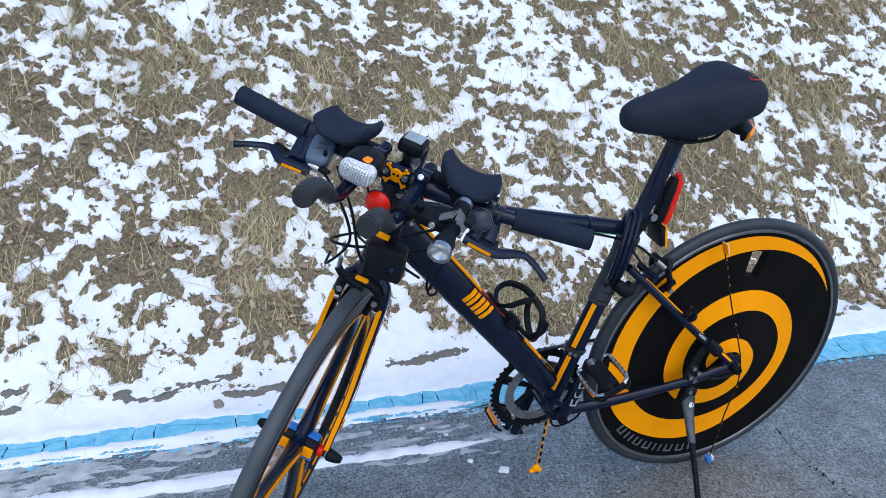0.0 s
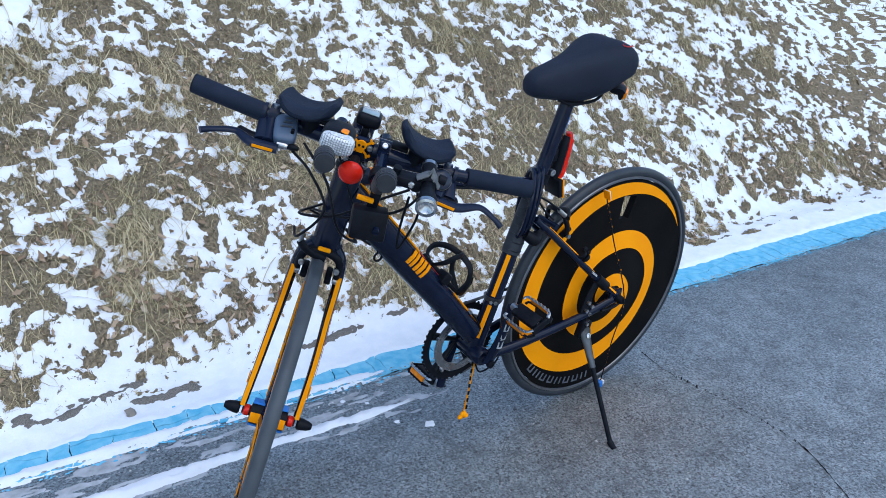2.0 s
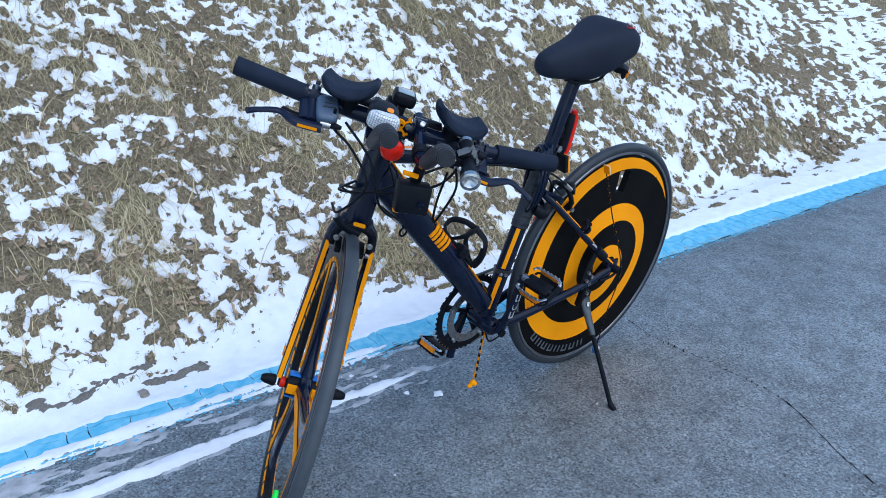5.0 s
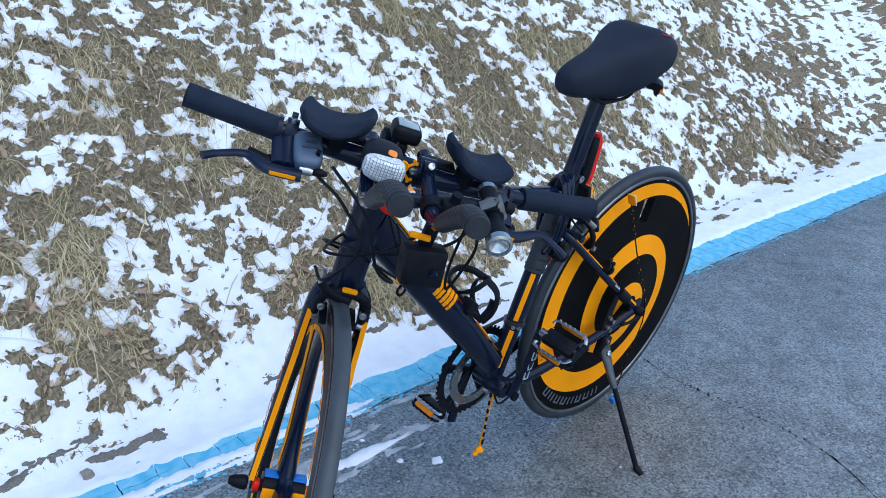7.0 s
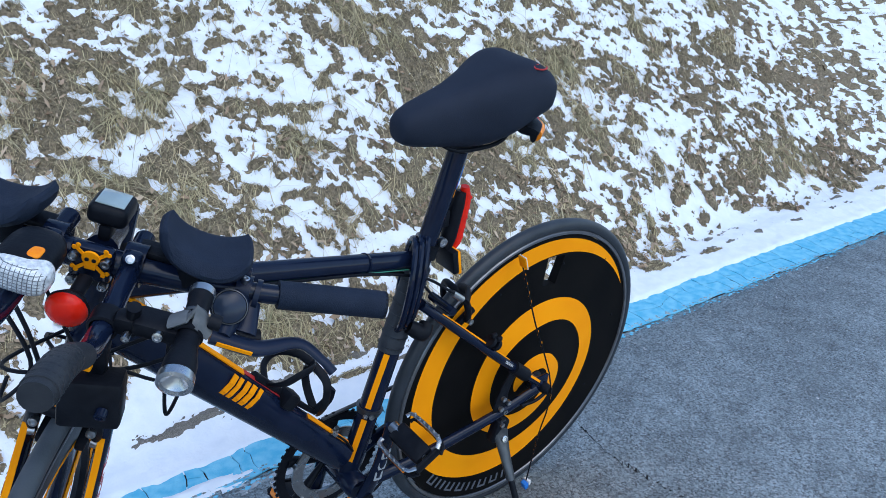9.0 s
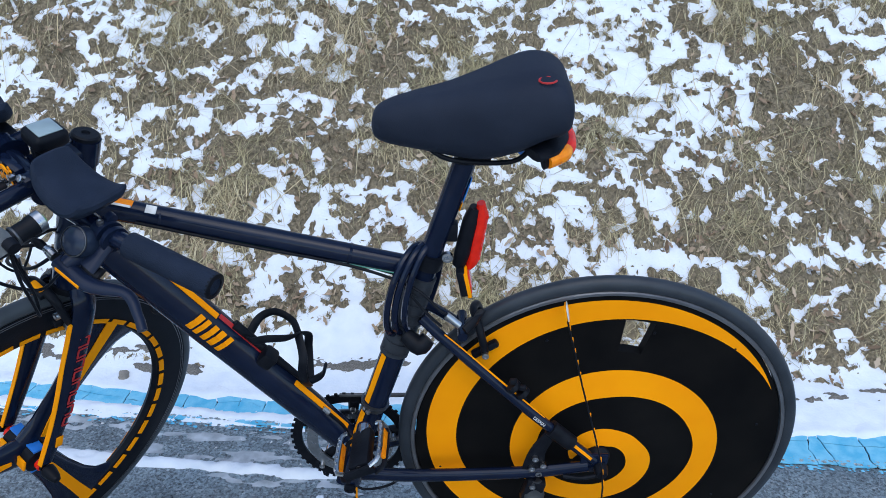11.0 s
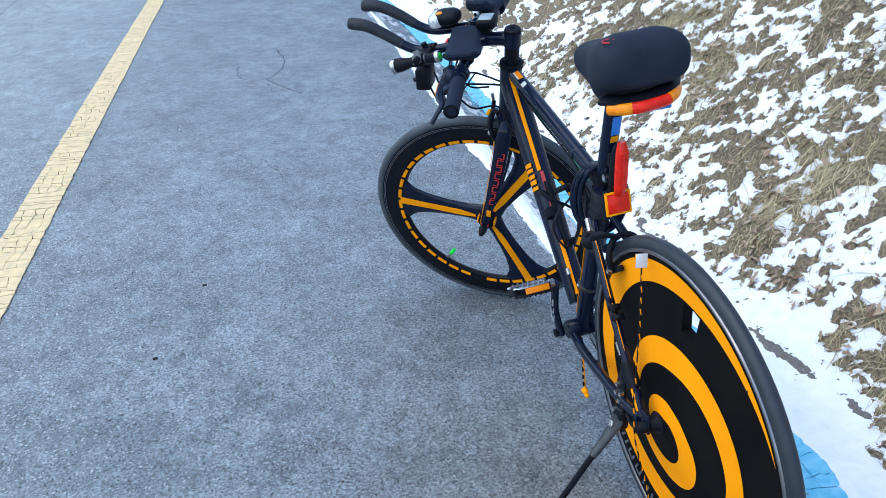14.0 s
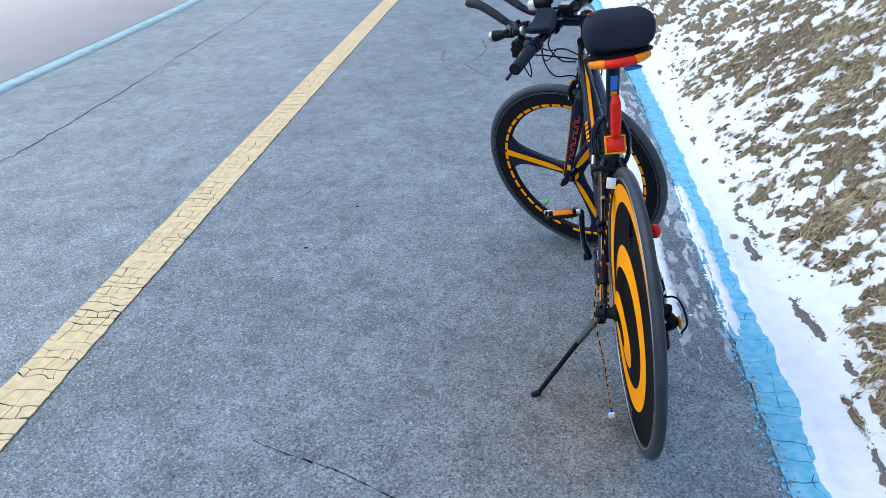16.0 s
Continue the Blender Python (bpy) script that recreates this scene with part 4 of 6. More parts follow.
rod("bridge", [rb + V(-0.004, 0.03, -0.012), rb + V(-0.004, -0.03, -0.012)], 0.008, BLACK, rbrake, ref=(0, 0, 1))
for s in (1, -1):
    block("brake_shoe", rb + V(-0.040, 0.021 * s, -0.040), (0.046, 0.012, 0.012), MATT, rbrake, turn=Euler((0, radians(35), 0)).to_matrix())
    bolt(rb + V(-0.040, 0.037 * s, -0.040), (0, s, 0), rbrake, 0.0055)
for x, z, rr in ((0.150, 0.498, 0.0125), (0.135, 0.485, 0.012)):
    rod("tube_clip", [V(x, 0.0505, z - 0.006), V(x + 0.006, 0.0495, z)], rr, MATT, stay_l, seg=14, n=1)
    block("clip_tab", (x + 0.004, 0.058, z + 0.014), (0.012, 0.008, 0.010), MATT, stay_l)

# -- kickstand
stand = rod("kickstand", [V(0.103, 0.066, 0.300), V(0.104, 0.070, 0.270), V(0.1065, 0.092, 0.232), V(0.110, 0.122, 0.190)], [(0.010, 0.006), (0.018, 0.008), (0.012, 0.008), (0.0088, 0.0078)], ALLOY, None, "black and grey kickstand, folded out", ref=(1, 0, 0))
rod("lower_leg", [V(0.1095, 0.118, 0.196), V(0.1195, 0.238, 0.025)], 0.0064, MATT, stand)
rod("foot", [V(0.119, 0.230, 0.034), V(0.120, 0.250, 0.024)], [0.0085, 0.0075], MATT, stand, "rubber foot")
block("hinge", (0.106, 0.063, 0.274), (0.034, 0.022, 0.052), MATT, stand, turn=Euler((0, radians(-12), 0)).to_matrix(), bevel=0.006)
bolt((0.105, 0.082, 0.262), (0, 0.85, 0.5), stand, 0.007)
bolt((0.109, 0.074, 0.294), (0, 1, 0), stand, 0.005)

# -- cranks, chainring, pedals
RING = V(0.425, -0.045, 0.275)
crankset = turned("chainring", [(0.088, 0.0022), (0.104, 0.0022), (0.104, -0.0022), (0.088, -0.0022)], RING, (0, 1, 0), MATT, None, "black toothed chainring", seg=64, closed=True)
turned("inner_ring", [(0.058, 0.002), (0.078, 0.002), (0.078, -0.002), (0.058, -0.002)], RING + V(0, 0.009, 0), (0, 1, 0), STEEL, crankset, "bright inner chainring", seg=48, closed=True)
for k in range(46):
    a = 2 * math.pi * k / 46
    block("tooth", RING + V(0.1055 * math.cos(a), 0, 0.1055 * math.sin(a)), (0.006, 0.003, 0.0055), MATT, crankset, turn=Euler((0, -a, 0)).to_matrix(), bevel=0.0)
for k in range(5):
    a = radians(96 + 72 * k)
    u = V(math.cos(a), 0, math.sin(a))
    rod("spider_arm", [RING + V(0, -0.006, 0), RING + V(0, -0.004, 0) + u * 0.092], (0.004, 0.011), MATT, crankset)
    bolt(RING + u * 0.080 + V(0, 0.013, 0), (0, 1, 0), crankset, 0.005)
# chain run back to the sprockets
for q0, q1 in ((V(0.44, -0.045, 0.378), V(0.01, -0.045, 0.392)), (V(0.40, -0.045, 0.172), V(0.04, -0.050, 0.255))):
    rod("chain", [q0, q1], (0.0035, 0.0045), ALLOY, crankset, seg=8)
C_L, C_R = V(0.383, 0.078, 0.428), V(0.450, -0.068, 0.134)
arm = rod("crank_arm", [BB + V(0, 0.056, 0), BB * 0.5 + C_L * 0.5 + V(0, 0.033, 0), C_L + V(0, -0.004, 0)], [(0.009, 0.016), (0.008, 0.013), (0.008, 0.012)], BLACK, crankset)
lean = Euler((0, radians(-11.6), 0)).to_matrix()
for k in range(3):
    q = BB * (0.64 - 0.15 * k) + C_L * (0.36 + 0.15 * k)
    q = V(q[0], 0.0765 + 0.002 * k, q[2])
    for dx, dz, w, h in ((-0.006, 0, 0.0035, 0.018), (0.006, 0, 0.0035, 0.018 - 0.007 * (k == 1)), (0, 0.008, 0.012, 0.0035), (0, -0.008, 0.012, 0.0035)):
        block("print_bar", q + V(*(lean @ Vector((dx, 0, dz)))), (w, 0.0012, h), PRINT, arm, bevel=0.0, turn=lean)
rod("crank_arm", [BB + V(0.006, -0.062, 0), BB * 0.5 + C_R * 0.5 + V(0, -0.033, 0), C_R + V(0, 0.004, 0)], [(0.009, 0.016), (0.008, 0.013), (0.008, 0.012)], BLACK, crankset)
bolt(BB + V(0, 0.066, 0), (0, 1, 0), crankset, 0.010, mat=MATT)


def pedal(c, s, tilt):
    p = rod("pedal", [c, c + V(0, 0.085 * s, 0)], [0.010, 0.006], STEEL, None, "black cage pedal with orange reflectors", ref=(0, 0, 1))
    t = Euler((0, radians(tilt), 0)).to_matrix()

    def at(x, y, z):
        return Vector(c) + Vector((0, (0.05 + y) * s, 0)) + t @ Vector((x, 0, z))

    for x in (0.036, -0.036):
        for z in (0.009, -0.009):
            bm = bmesh.new()
            tube(bm, [at(x * 0.72, -0.040, z), at(x, -0.032, z), at(x, 0.030, z), at(x * 0.6, 0.044, z)], (0.0022, 0.004), 8, 3, (0, 0, 1))
            for k in range(6):
                y = -0.030 + 0.012 * k
                ball(bm, at(x * 1.04, y, z * 1.25), (0.0025, 0.0025, 0.0035), None, 8, 5)
            part("cage_rail", bm, STEEL if z > 0 else MATT, p)
        block("reflector", at(x * 1.03, -0.001, 0), (0.006, 0.052, 0.013), ORANGE, p, turn=t, bevel=0.001)
    block("body", at(0, -0.002, 0), (0.034, 0.074, 0.018), MATT, p, turn=t, bevel=0.005)
    block("toe_bar", at(0, 0.042, 0), (0.050, 0.006, 0.016), MATT, p, turn=t, bevel=0.002)
    return p


pedal(C_L, 1, 28)
pedal(C_R, -1, -22)

# -- bottle cage on the down tube
cb = DT0 + (DT1 - DT0) * 0.62 + up * 0.034
cage = rod("bottle_cage", [cb - d * 0.075, cb + d * 0.085], (0.009, 0.004), MATT, None, "black plastic bottle cage")


def cg(a, h, y):
    return cb + d * a + up * h + V(0, y, 0)


for s in (1, -1):
    rod("cage_strap", [cg(-0.045, 0.002, 0.006 * s), cg(-0.046, 0.020, 0.030 * s), cg(-0.036, 0.044, 0.034 * s), cg(-0.012, 0.060, 0.022 * s), cg(0.004, 0.063, 0.0)], (0.0026, 0.0072), MATT, cage, seg=10)
    rod("cage_arm", [cg(0.004, 0.063, 0.002 * s), cg(0.026, 0.056, 0.026 * s), cg(0.045, 0.036, 0.032 * s), cg(0.066, 0.018, 0.024 * s), cg(0.086, 0.003, 0.008 * s)], (0.0026, 0.0072), MATT, cage, seg=10)
rod("cage_foot", [cg(0.084, 0.0, 0), cg(0.088, 0.030, 0), cg(0.078, 0.048, 0)], (0.010, 0.003), MATT, cage)
block("cage_mount", cg(0.0, 0.0, 0.012), (0.028, 0.030, 0.026), MATT, cage, turn=Euler((0, radians(45), 0)).to_matrix(), bevel=0.006)

# -- cord with a yellow toggle under the cranks
tog = rod("pull_cord", [BB + V(-0.004, 0.01, -0.02), V(0.414, 0.004, 0.17), V(0.418, 0.0, 0.082)], 0.0022, YELLOW, None, "orange and black cord with a yellow toggle", seg=8)
for k in range(7):
    z = 0.24 - 0.022 * k
    rod("cord_ring", [V(0.415, 0.005, z), V(0.4153, 0.0048, z - 0.010)], 0.0027, MATT, tog, seg=8, n=1)
bm = bmesh.new()
ball(bm, (0.418, 0, 0.078), (0.010, 0.007, 0.009))
ball(bm, (0.410, 0, 0.071), (0.008, 0.006, 0.006))
ball(bm, (0.427, 0, 0.072), (0.008, 0.006, 0.006))
part("toggle", bm, YELLOW, tog, "yellow plastic toggle")

# -- rear gear changer on the far side
gear = rod("rear_derailleur", [V(0.01, -0.078, 0.315), V(0.02, -0.095, 0.285), V(0.035, -0.085, 0.262)], [0.012, 0.014, 0.010], MATT, None, "black rear gear changer")
rod("cage_plate", [V(0.035, -0.080, 0.262), V(0.05, -0.080, 0.20)], (0.006, 0.016), MATT, gear)
block("yellow_patch", (0.012, -0.108, 0.288), (0.024, 0.006, 0.026), YELLOW, gear)
rod("cable_loop", [V(0.09, -0.068, 0.312), V(0.03, -0.105, 0.345), V(-0.02, -0.118, 0.31), V(0.0, -0.110, 0.265)], 0.0026, MATT, gear, seg=8)
rod("blue_wire", [V(0.15, -0.066, 0.31), V(0.10, -0.075, 0.325), V(0.06, -0.075, 0.33)], 0.004, BLUE, gear, seg=8)
side_lamp = part("side_lamp", ball(bmesh.new(), (0.170, -0.082, 0.455), (0.018, 0.014, 0.018)), RED, bike, "round red lamp on the far seat stay")
rod("mount", [V(0.160, -0.05, 0.47), V(0.168, -0.074, 0.457)], 0.007, MATT, side_lamp)


def lettering(text, size, origin, along, face, mat, parent):
    """Flat raised letters that run along one direction and look along another."""
    cu = bpy.data.curves.new("lettering", "FONT")
    cu.body, cu.size, cu.extrude = text, size, 0.0003
    cu.align_x, cu.align_y = "CENTER", "CENTER"
    cu.materials.append(mat)
    ob = new("lettering", cu)
    a, n = Vector(along).normalized(), Vector(face).normalized()
    n = (n - a * n.dot(a)).normalized()
    u = n.cross(a)
    ob.parent = parent
    ob.matrix_local = Matrix.Translation(origin) @ Matrix((a, u, n)).transposed().to_4x4()
    return ob


lettering("DESIGN", 0.0072, (0.1085, 0.0655, 0.4345), (-0.66, 0.07, -0.56), (-0.1, 0.98, 0.15), WHITE, stay_l)

q = dt_top(0.86, 0.014)
rod("cable_adjuster", [q + up * 0.004, q + d * 0.014 + up * 0.004], [0.0042, 0.0050], STEEL, down_tube, "bright cable adjuster", seg=10)
rod("cable", [q + up * 0.004 + d * 0.014, q + d * 0.05 + up * 0.002, dt_top(1.0, 0.016)], 0.0022, MATT, down_tube, seg=8)
q = BB + (SEAT_TOP - BB) * 0.312
for a in (0.6, 1.1):
    bolt(q + V(0.018 * math.cos(a), 0.022 * math.sin(a), 0), (math.cos(a), math.sin(a), 0), seat_tube, 0.0045)

# ---- handlebar and what is fixed to it (turned to the rider's left, a little less than the fork) ----
STEER = steering(54.5)
# stem
turned("spacer", [(0.016, -0.03), (0.0175, -0.03), (0.0175, 0.02), (0.016, 0.02)], head_at(0.828), HEAD_DIR, MATT, None, "black spacers under the stem", steer=True)
BAR = V(0.838, 0.004, 0.874)
stem = rod("stem", [head_at(0.862), head_at(0.862) * 0.5 + BAR * 0.5, BAR + V(-0.014, 0, 0)], [(0.017, 0.017), (0.015, 0.016), (0.018, 0.018)], BLACK, None, "black stem with a capped steerer", steer=True)
rod("steerer_clamp", [head_at(0.845), head_at(0.880)], 0.0205, BLACK, stem, steer=True, seg=18)
turned("top_cap", [(0.0185, -0.003), (0.0185, 0.002), (0.016, 0.004), (0.006, 0.004), (0.005, 0.001), (0, 0.001)], head_at(0.883), HEAD_DIR, MATT, stem, "ringed top cap", steer=True)
block("face_plate", BAR + V(0.014, 0, 0.006), (0.016, 0.044, 0.044), BLACK, stem, steer=True, bevel=0.006)
for y in (0.016, -0.016):
    for z in (0.017, -0.015):
        bolt(BAR + V(0.024, y, z), (1, 0, 0.1), stem, 0.005, steer=True)
# crossed yellow emblem on the face plate, a plain shape
em = BAR + V(0.0232, 0.001, 0.015)
emblem = turned("emblem", [(0, 0.0022), (0.0088, 0.0022), (0.0094, 0.0012), (0.0094, 0.0)], em + V(0, 0, 0.003), (1, 0, 0), YELLOW, stem, "flat yellow emblem", steer=True, seg=20)
block("emblem_foot", em + V(0.0012, 0, -0.007), (0.002, 0.011, 0.008), YELLOW, stem, steer=True, bevel=0.0005)
for y in (0.0035, -0.0035):
    turned("emblem_dot", [(0, 0.0008), (0.0022, 0.0008), (0.0024, 0)], em + V(0.0022, y, 0.002), (1, 0, 0), MATT, stem, steer=True, seg=10)
for s in (1, -1):
    stripe([em + V(0, 0.015 * s, 0.013), em + V(0, -0.015 * s, -0.015)], 0.0038, (1, 0, 0), stem, steer=True, name="emblem_bar", thick=0.0012)
    for q in (1, -1):
        for e in (1, -1):
            turned("emblem_knob", [(0, 0.0014), (0.0024, 0.0013), (0.0027, 0)], em + V(0, 0.0155 * s + 0.0018 * e, 0.0145 * q - 0.0018 * e * s * q), (1, 0, 0), YELLOW, stem, steer=True, seg=10)

bar = rod("handlebar", [V(0.824, -0.283, 0.880), V(0.830, -0.16, 0.873), BAR + V(0, -0.04, 0), BAR + V(0, 0.04, 0), V(0.828, 0.17, 0.877), V(0.797, 0.311, 0.882)], [0.0112, 0.0115, 0.0158, 0.0158, 0.0115, 0.0112], BLACK, None, "flat black handlebar", steer=True, ref=(0, 0, 1))
for s, y0, y1, x0, x1, z0, z1 in ((-1, -0.166, -0.288, 0.829, 0.824, 0.8735, 0.8805), (1, 0.196, 0.317, 0.8225, 0.7955, 0.8775, 0.8825)):
    g = rod("grip", [V(x0, y0, z0), V(x1, y1, z1)], 0.0165, FOAM, bar, "black foam grip", steer=True, ref=(0, 0, 1), seg=20)
    e = V(x1 - x0, y1 - y0, z1 - z0)
    e /= np.linalg.norm(e)
    turned("bar_end", [(0.0165, -0.002), (0.0165, 0.001), (0.011, 0.002), (0.010, -0.003), (0, -0.003)], V(x1, y1, z1), e, MATT, bar, steer=True, seg=20)

# brake levers
for s in (-1, 1):
    y = 0.158 if s > 0 else -0.148
    c = V(0.829, y, 0.875)
    lever = part("brake_lever", tube(bmesh.new(), [c + V(0, -0.008, 0), c + V(0, 0.008, 0)], 0.0190, 18, 1, (0, 0, 1)), NAVY, bike, "blue-black brake lever with a yellow stripe", steer=True)
    rod("lever_body", [c + V(0.004, 0, -0.006), c + V(0.03, -0.004 * s, -0.016), c + V(0.056, -0.006 * s, -0.022)], [(0.015, 0.016), (0.013, 0.014), (0.010, 0.010)], NAVY, lever, steer=True, ref=(0, 1, 0))
    piv = c + V(0.056, -0.012 * s, -0.022)
    if s < 0:
        path = [V(0.896, -0.122, 0.853), V(0.895, -0.166, 0.850), V(0.878, -0.196, 0.851), V(0.893, -0.228, 0.850), V(0.907, -0.247, 0.848)]
    else:
        path = [V(0.885, 0.140, 0.853), V(0.880, 0.190, 0.846), V(0.859, 0.232, 0.849), V(0.866, 0.262, 0.841), V(0.873, 0.279, 0.833)]
    rod("blade", path, [(0.008, 0.011), (0.0075, 0.011), (0.0048, 0.0075), (0.0042, 0.006), (0.0055, 0.006)], NAVY, lever, steer=True, ref=(0, 0, 1), n=6)
    rod("lever_web", [c + V(0.008, 0.012 * s, -0.006), path[0] * 0.4 + path[1] * 0.6 + V(-0.012, 0, 0.004)], [(0.007, 0.011), (0.006, 0.016)], NAVY, lever, steer=True, ref=(0, 0, 1))
    e = path[1] - path[0]
    out = V(e[1], -e[0], 0) * s / np.linalg.norm(e)
    stripe([path[0] + e * 0.15 + out * 0.0105 + V(0, 0, 0.001), path[0] + e * 0.92 + out * 0.0105 + V(0, 0, 0.001)], 0.0045, out, lever, steer=True, thick=0.0018)
    rod("ferrule", [piv + V(0.001, -0.010 * s, 0.003), piv + V(0.001, -0.020 * s, 0.004), piv + V(0.002, -0.028 * s, 0.005)], [0.0072, 0.0070, 0.0050], STEEL, lever, steer=True, ref=(0, 0, 1), seg=16)
    rod("boot", [piv + V(0.002, -0.028 * s, 0.005), piv + V(0.004, -0.036 * s, 0.008), piv + V(0.006, -0.046 * s, 0.010)], [0.0045, 0.0062, 0.0030], MATT, lever, steer=True, ref=(0, 0, 1))
    bolt(c + V(0.004, 0.0, 0.0185), (0, 0, 1), lever, 0.0045, steer=True)
    rod("clamp_band", [c + V(0, 0.013 * s, 0), c + V(0, 0.019 * s, 0)], 0.0176, NAVY, lever, steer=True, ref=(0, 0, 1), seg=18)
    rod("clamp_ear", [c + V(-0.010, -0.004, 0.018), c + V(-0.010, 0.004, 0.018)], 0.007, NAVY, lever, steer=True, ref=(0, 0, 1))
# gear shifters
sh = part("shifter", pebble(bmesh.new(), (0.860, -0.121, 0.871), (0.030, 0.0195, 0.0125), Euler((radians(8), radians(18), radians(10))).to_matrix(), 0.5), SHIFTER, bike, "blue-grey gear shifter pod", steer=True)
bolt((0.876, -0.108, 0.882), (0.2, 0, 1), sh, 0.0032, steer=True, mat=MATT)
for k in range(3):
    block("print_bar", (0.868 - 0.009 * k, -0.120, 0.8835 + 0.003 * k), (0.003, 0.020 - 0.004 * k, 0.0012), RIM, sh, steer=True, turn=Euler((radians(8), radians(18), radians(10))).to_matrix(), bevel=0.0)
rod("shift_lever", [V(0.85, -0.135, 0.858), V(0.872, -0.165, 0.852), V(0.868, -0.195, 0.853)], (0.003, 0.008), MATT, sh, steer=True, ref=(0, 0, 1))
bl = part("shifter", lathe(bmesh.new(), [(0, 0.016), (0.010, 0.0155), (0.017, 0.012), (0.0205, 0.004), (0.0205, -0.008), (0.014, -0.014), (0, -0.014)], (0.858, 0.150, 0.874), (0.75, 0.1, 0.66), 28), DIAL, bike, "round blue-grey gear shifter", steer=True)
turned("dial_ring", [(0.0178, 0.010), (0.0188, 0.010), (0.0188, 0.0118), (0.0178, 0.0122)], (0.858, 0.150, 0.874), (0.75, 0.1, 0.66), ALLOY, bl, steer=True, seg=28)
rod("shift_lever", [V(0.858, 0.155, 0.858), V(0.866, 0.172, 0.851), V(0.862, 0.19, 0.850)], (0.003, 0.008), MATT, bl, steer=True, ref=(0, 0, 1))


# elbow pads
def elbow_pad(c, yaw, out):
    """A curved pad; out: the side (1 left, -1 right) to which it leans."""
    bm = bmesh.new()
    n, m = 12, 16
    t = Euler((radians(-11 * out), radians(-8), radians(yaw))).to_matrix()
    top, low = [], []
    for i in range(n + 1):
        u = -1 + 2 * i / n
        rt, rl = [], []
        for j in range(m + 1):
            v = -1 + 2 * j / m
            y = 0.051 * math.sin(v * 1.15) / math.sin(1.15) * (1 - 0.14 * abs(u) ** 4)
            z = 0.024 * abs(v) ** 2.2
            x = (0.040 + 0.006 * v * out) * u * (1 - 0.22 * abs(v) ** 3)
            edge = max(abs(u) ** 8, abs(v) ** 8)
            rt.append(bm.verts.new(Vector(c) + t @ Vector((x, y * 0.95, z + 0.011 * (1 - edge)))))
            rl.append(bm.verts.new(Vector(c) + t @ Vector((x, y, z - 0.011 * (1 - 0.6 * edge)))))
        top.append(rt)
        low.append(rl)
    for i in range(n):
        for j in range(m):
            bm.faces.new((top[i][j], top[i + 1][j], top[i + 1][j + 1], top[i][j + 1]))
            bm.faces.new((low[i][j], low[i][j + 1], low[i + 1][j + 1], low[i + 1][j]))
    for j in range(m):
        bm.faces.new((top[0][j], top[0][j + 1], low[0][j + 1], low[0][j]))
        bm.faces.new((top[n][j + 1], top[n][j], low[n][j], low[n][j + 1]))
    for i in range(n):
        bm.faces.new((top[i + 1][0], top[i][0], low[i][0], low[i + 1][0]))
        bm.faces.new((top[i][m], top[i + 1][m], low[i + 1][m], low[i][m]))
    return bm


for c, yaw, y in (((0.828, 0.106, 0.909), 8, 0.098), ((0.838, -0.092, 0.910), -6, -0.086)):
    pad = part("elbow_pad", elbow_pad(c, yaw, 1 if y > 0 else -1), FOAM, bike, "black curved foam elbow pad", steer=True)
    rod("pad_mount", [V(c[0], c[1] * 0.96, c[2] - 0.006), V(0.834, y, 0.872)], [(0.016, 0.018), (0.015, 0.016)], MATT, pad, steer=True)

# aero extensions
for pts in ([V(0.800, 0.042, 0.886), V(0.88, 0.044, 0.886), V(0.952, 0.046, 0.886), V(0.995, 0.047, 0.902), V(1.042, 0.048, 0.944), V(1.080, 0.050, 0.973), V(1.118, 0.050, 0.985)],
            [V(0.800, -0.038, 0.888), V(0.88, -0.041, 0.888), V(0.955, -0.043, 0.889), V(0.995, -0.043, 0.906), V(1.043, -0.042, 0.949), V(1.083, -0.040, 0.976), V(1.120, -0.036, 0.986)]):
    ext = rod("aero_bar", pts, 0.0110, BLACK, None, "black bent forearm bar", steer=True, seg=16)
    gp = curve_points(pts, 4)[13:]
    rod("grip_sleeve", [*gp[:-1], gp[-1] + (gp[-1] - gp[-2]) * 0.25], np.interp(np.arange(len(gp)), [0, 2, len(gp) - 2, len(gp) - 1], [0.0120, 0.0130, 0.0142, 0.0128]).tolist(), GRIP, ext, "ribbed black rubber end", steer=True, seg=18, n=2)
    for k in range(8):
        w = 4.0 + (len(gp) - 5.6) * k / 7
        q = gp[int(w)] + (gp[int(w) + 1] - gp[int(w)]) * (w % 1)
        e = gp[int(w) + 1] - gp[int(w)]
        e = e / np.linalg.norm(e)
        r = 0.0135 + 0.0010 * k / 7
        turned("rib", [(r - 0.002, -0.0022), (r, -0.0018), (r + 0.0003, 0), (r, 0.0018), (r - 0.002, 0.0022)], q, e, GRIP, ext, steer=True, seg=18)
    y = pts[0][1] * 0.6 + pts[1][1] * 0.4
    part("bar_clamp", tube(bmesh.new(), [V(0.836, y - 0.011, 0.878), V(0.836, y + 0.011, 0.878)], (0.023, 0.024), 20, 1, (0, 0, 1)), BLACK, ext, steer=True)
    block("clamp_ear", V(0.852, y, 0.896), (0.020, 0.020, 0.016), BLACK, ext, steer=True, bevel=0.005)
    bolt(V(0.860, y, 0.903), (0.7, 0, 0.7), ext, 0.0048, steer=True)
    block("pad_bridge", V(0.824, y * 1.45, 0.893), (0.024, 0.044, 0.008), MATT, ext, steer=True)

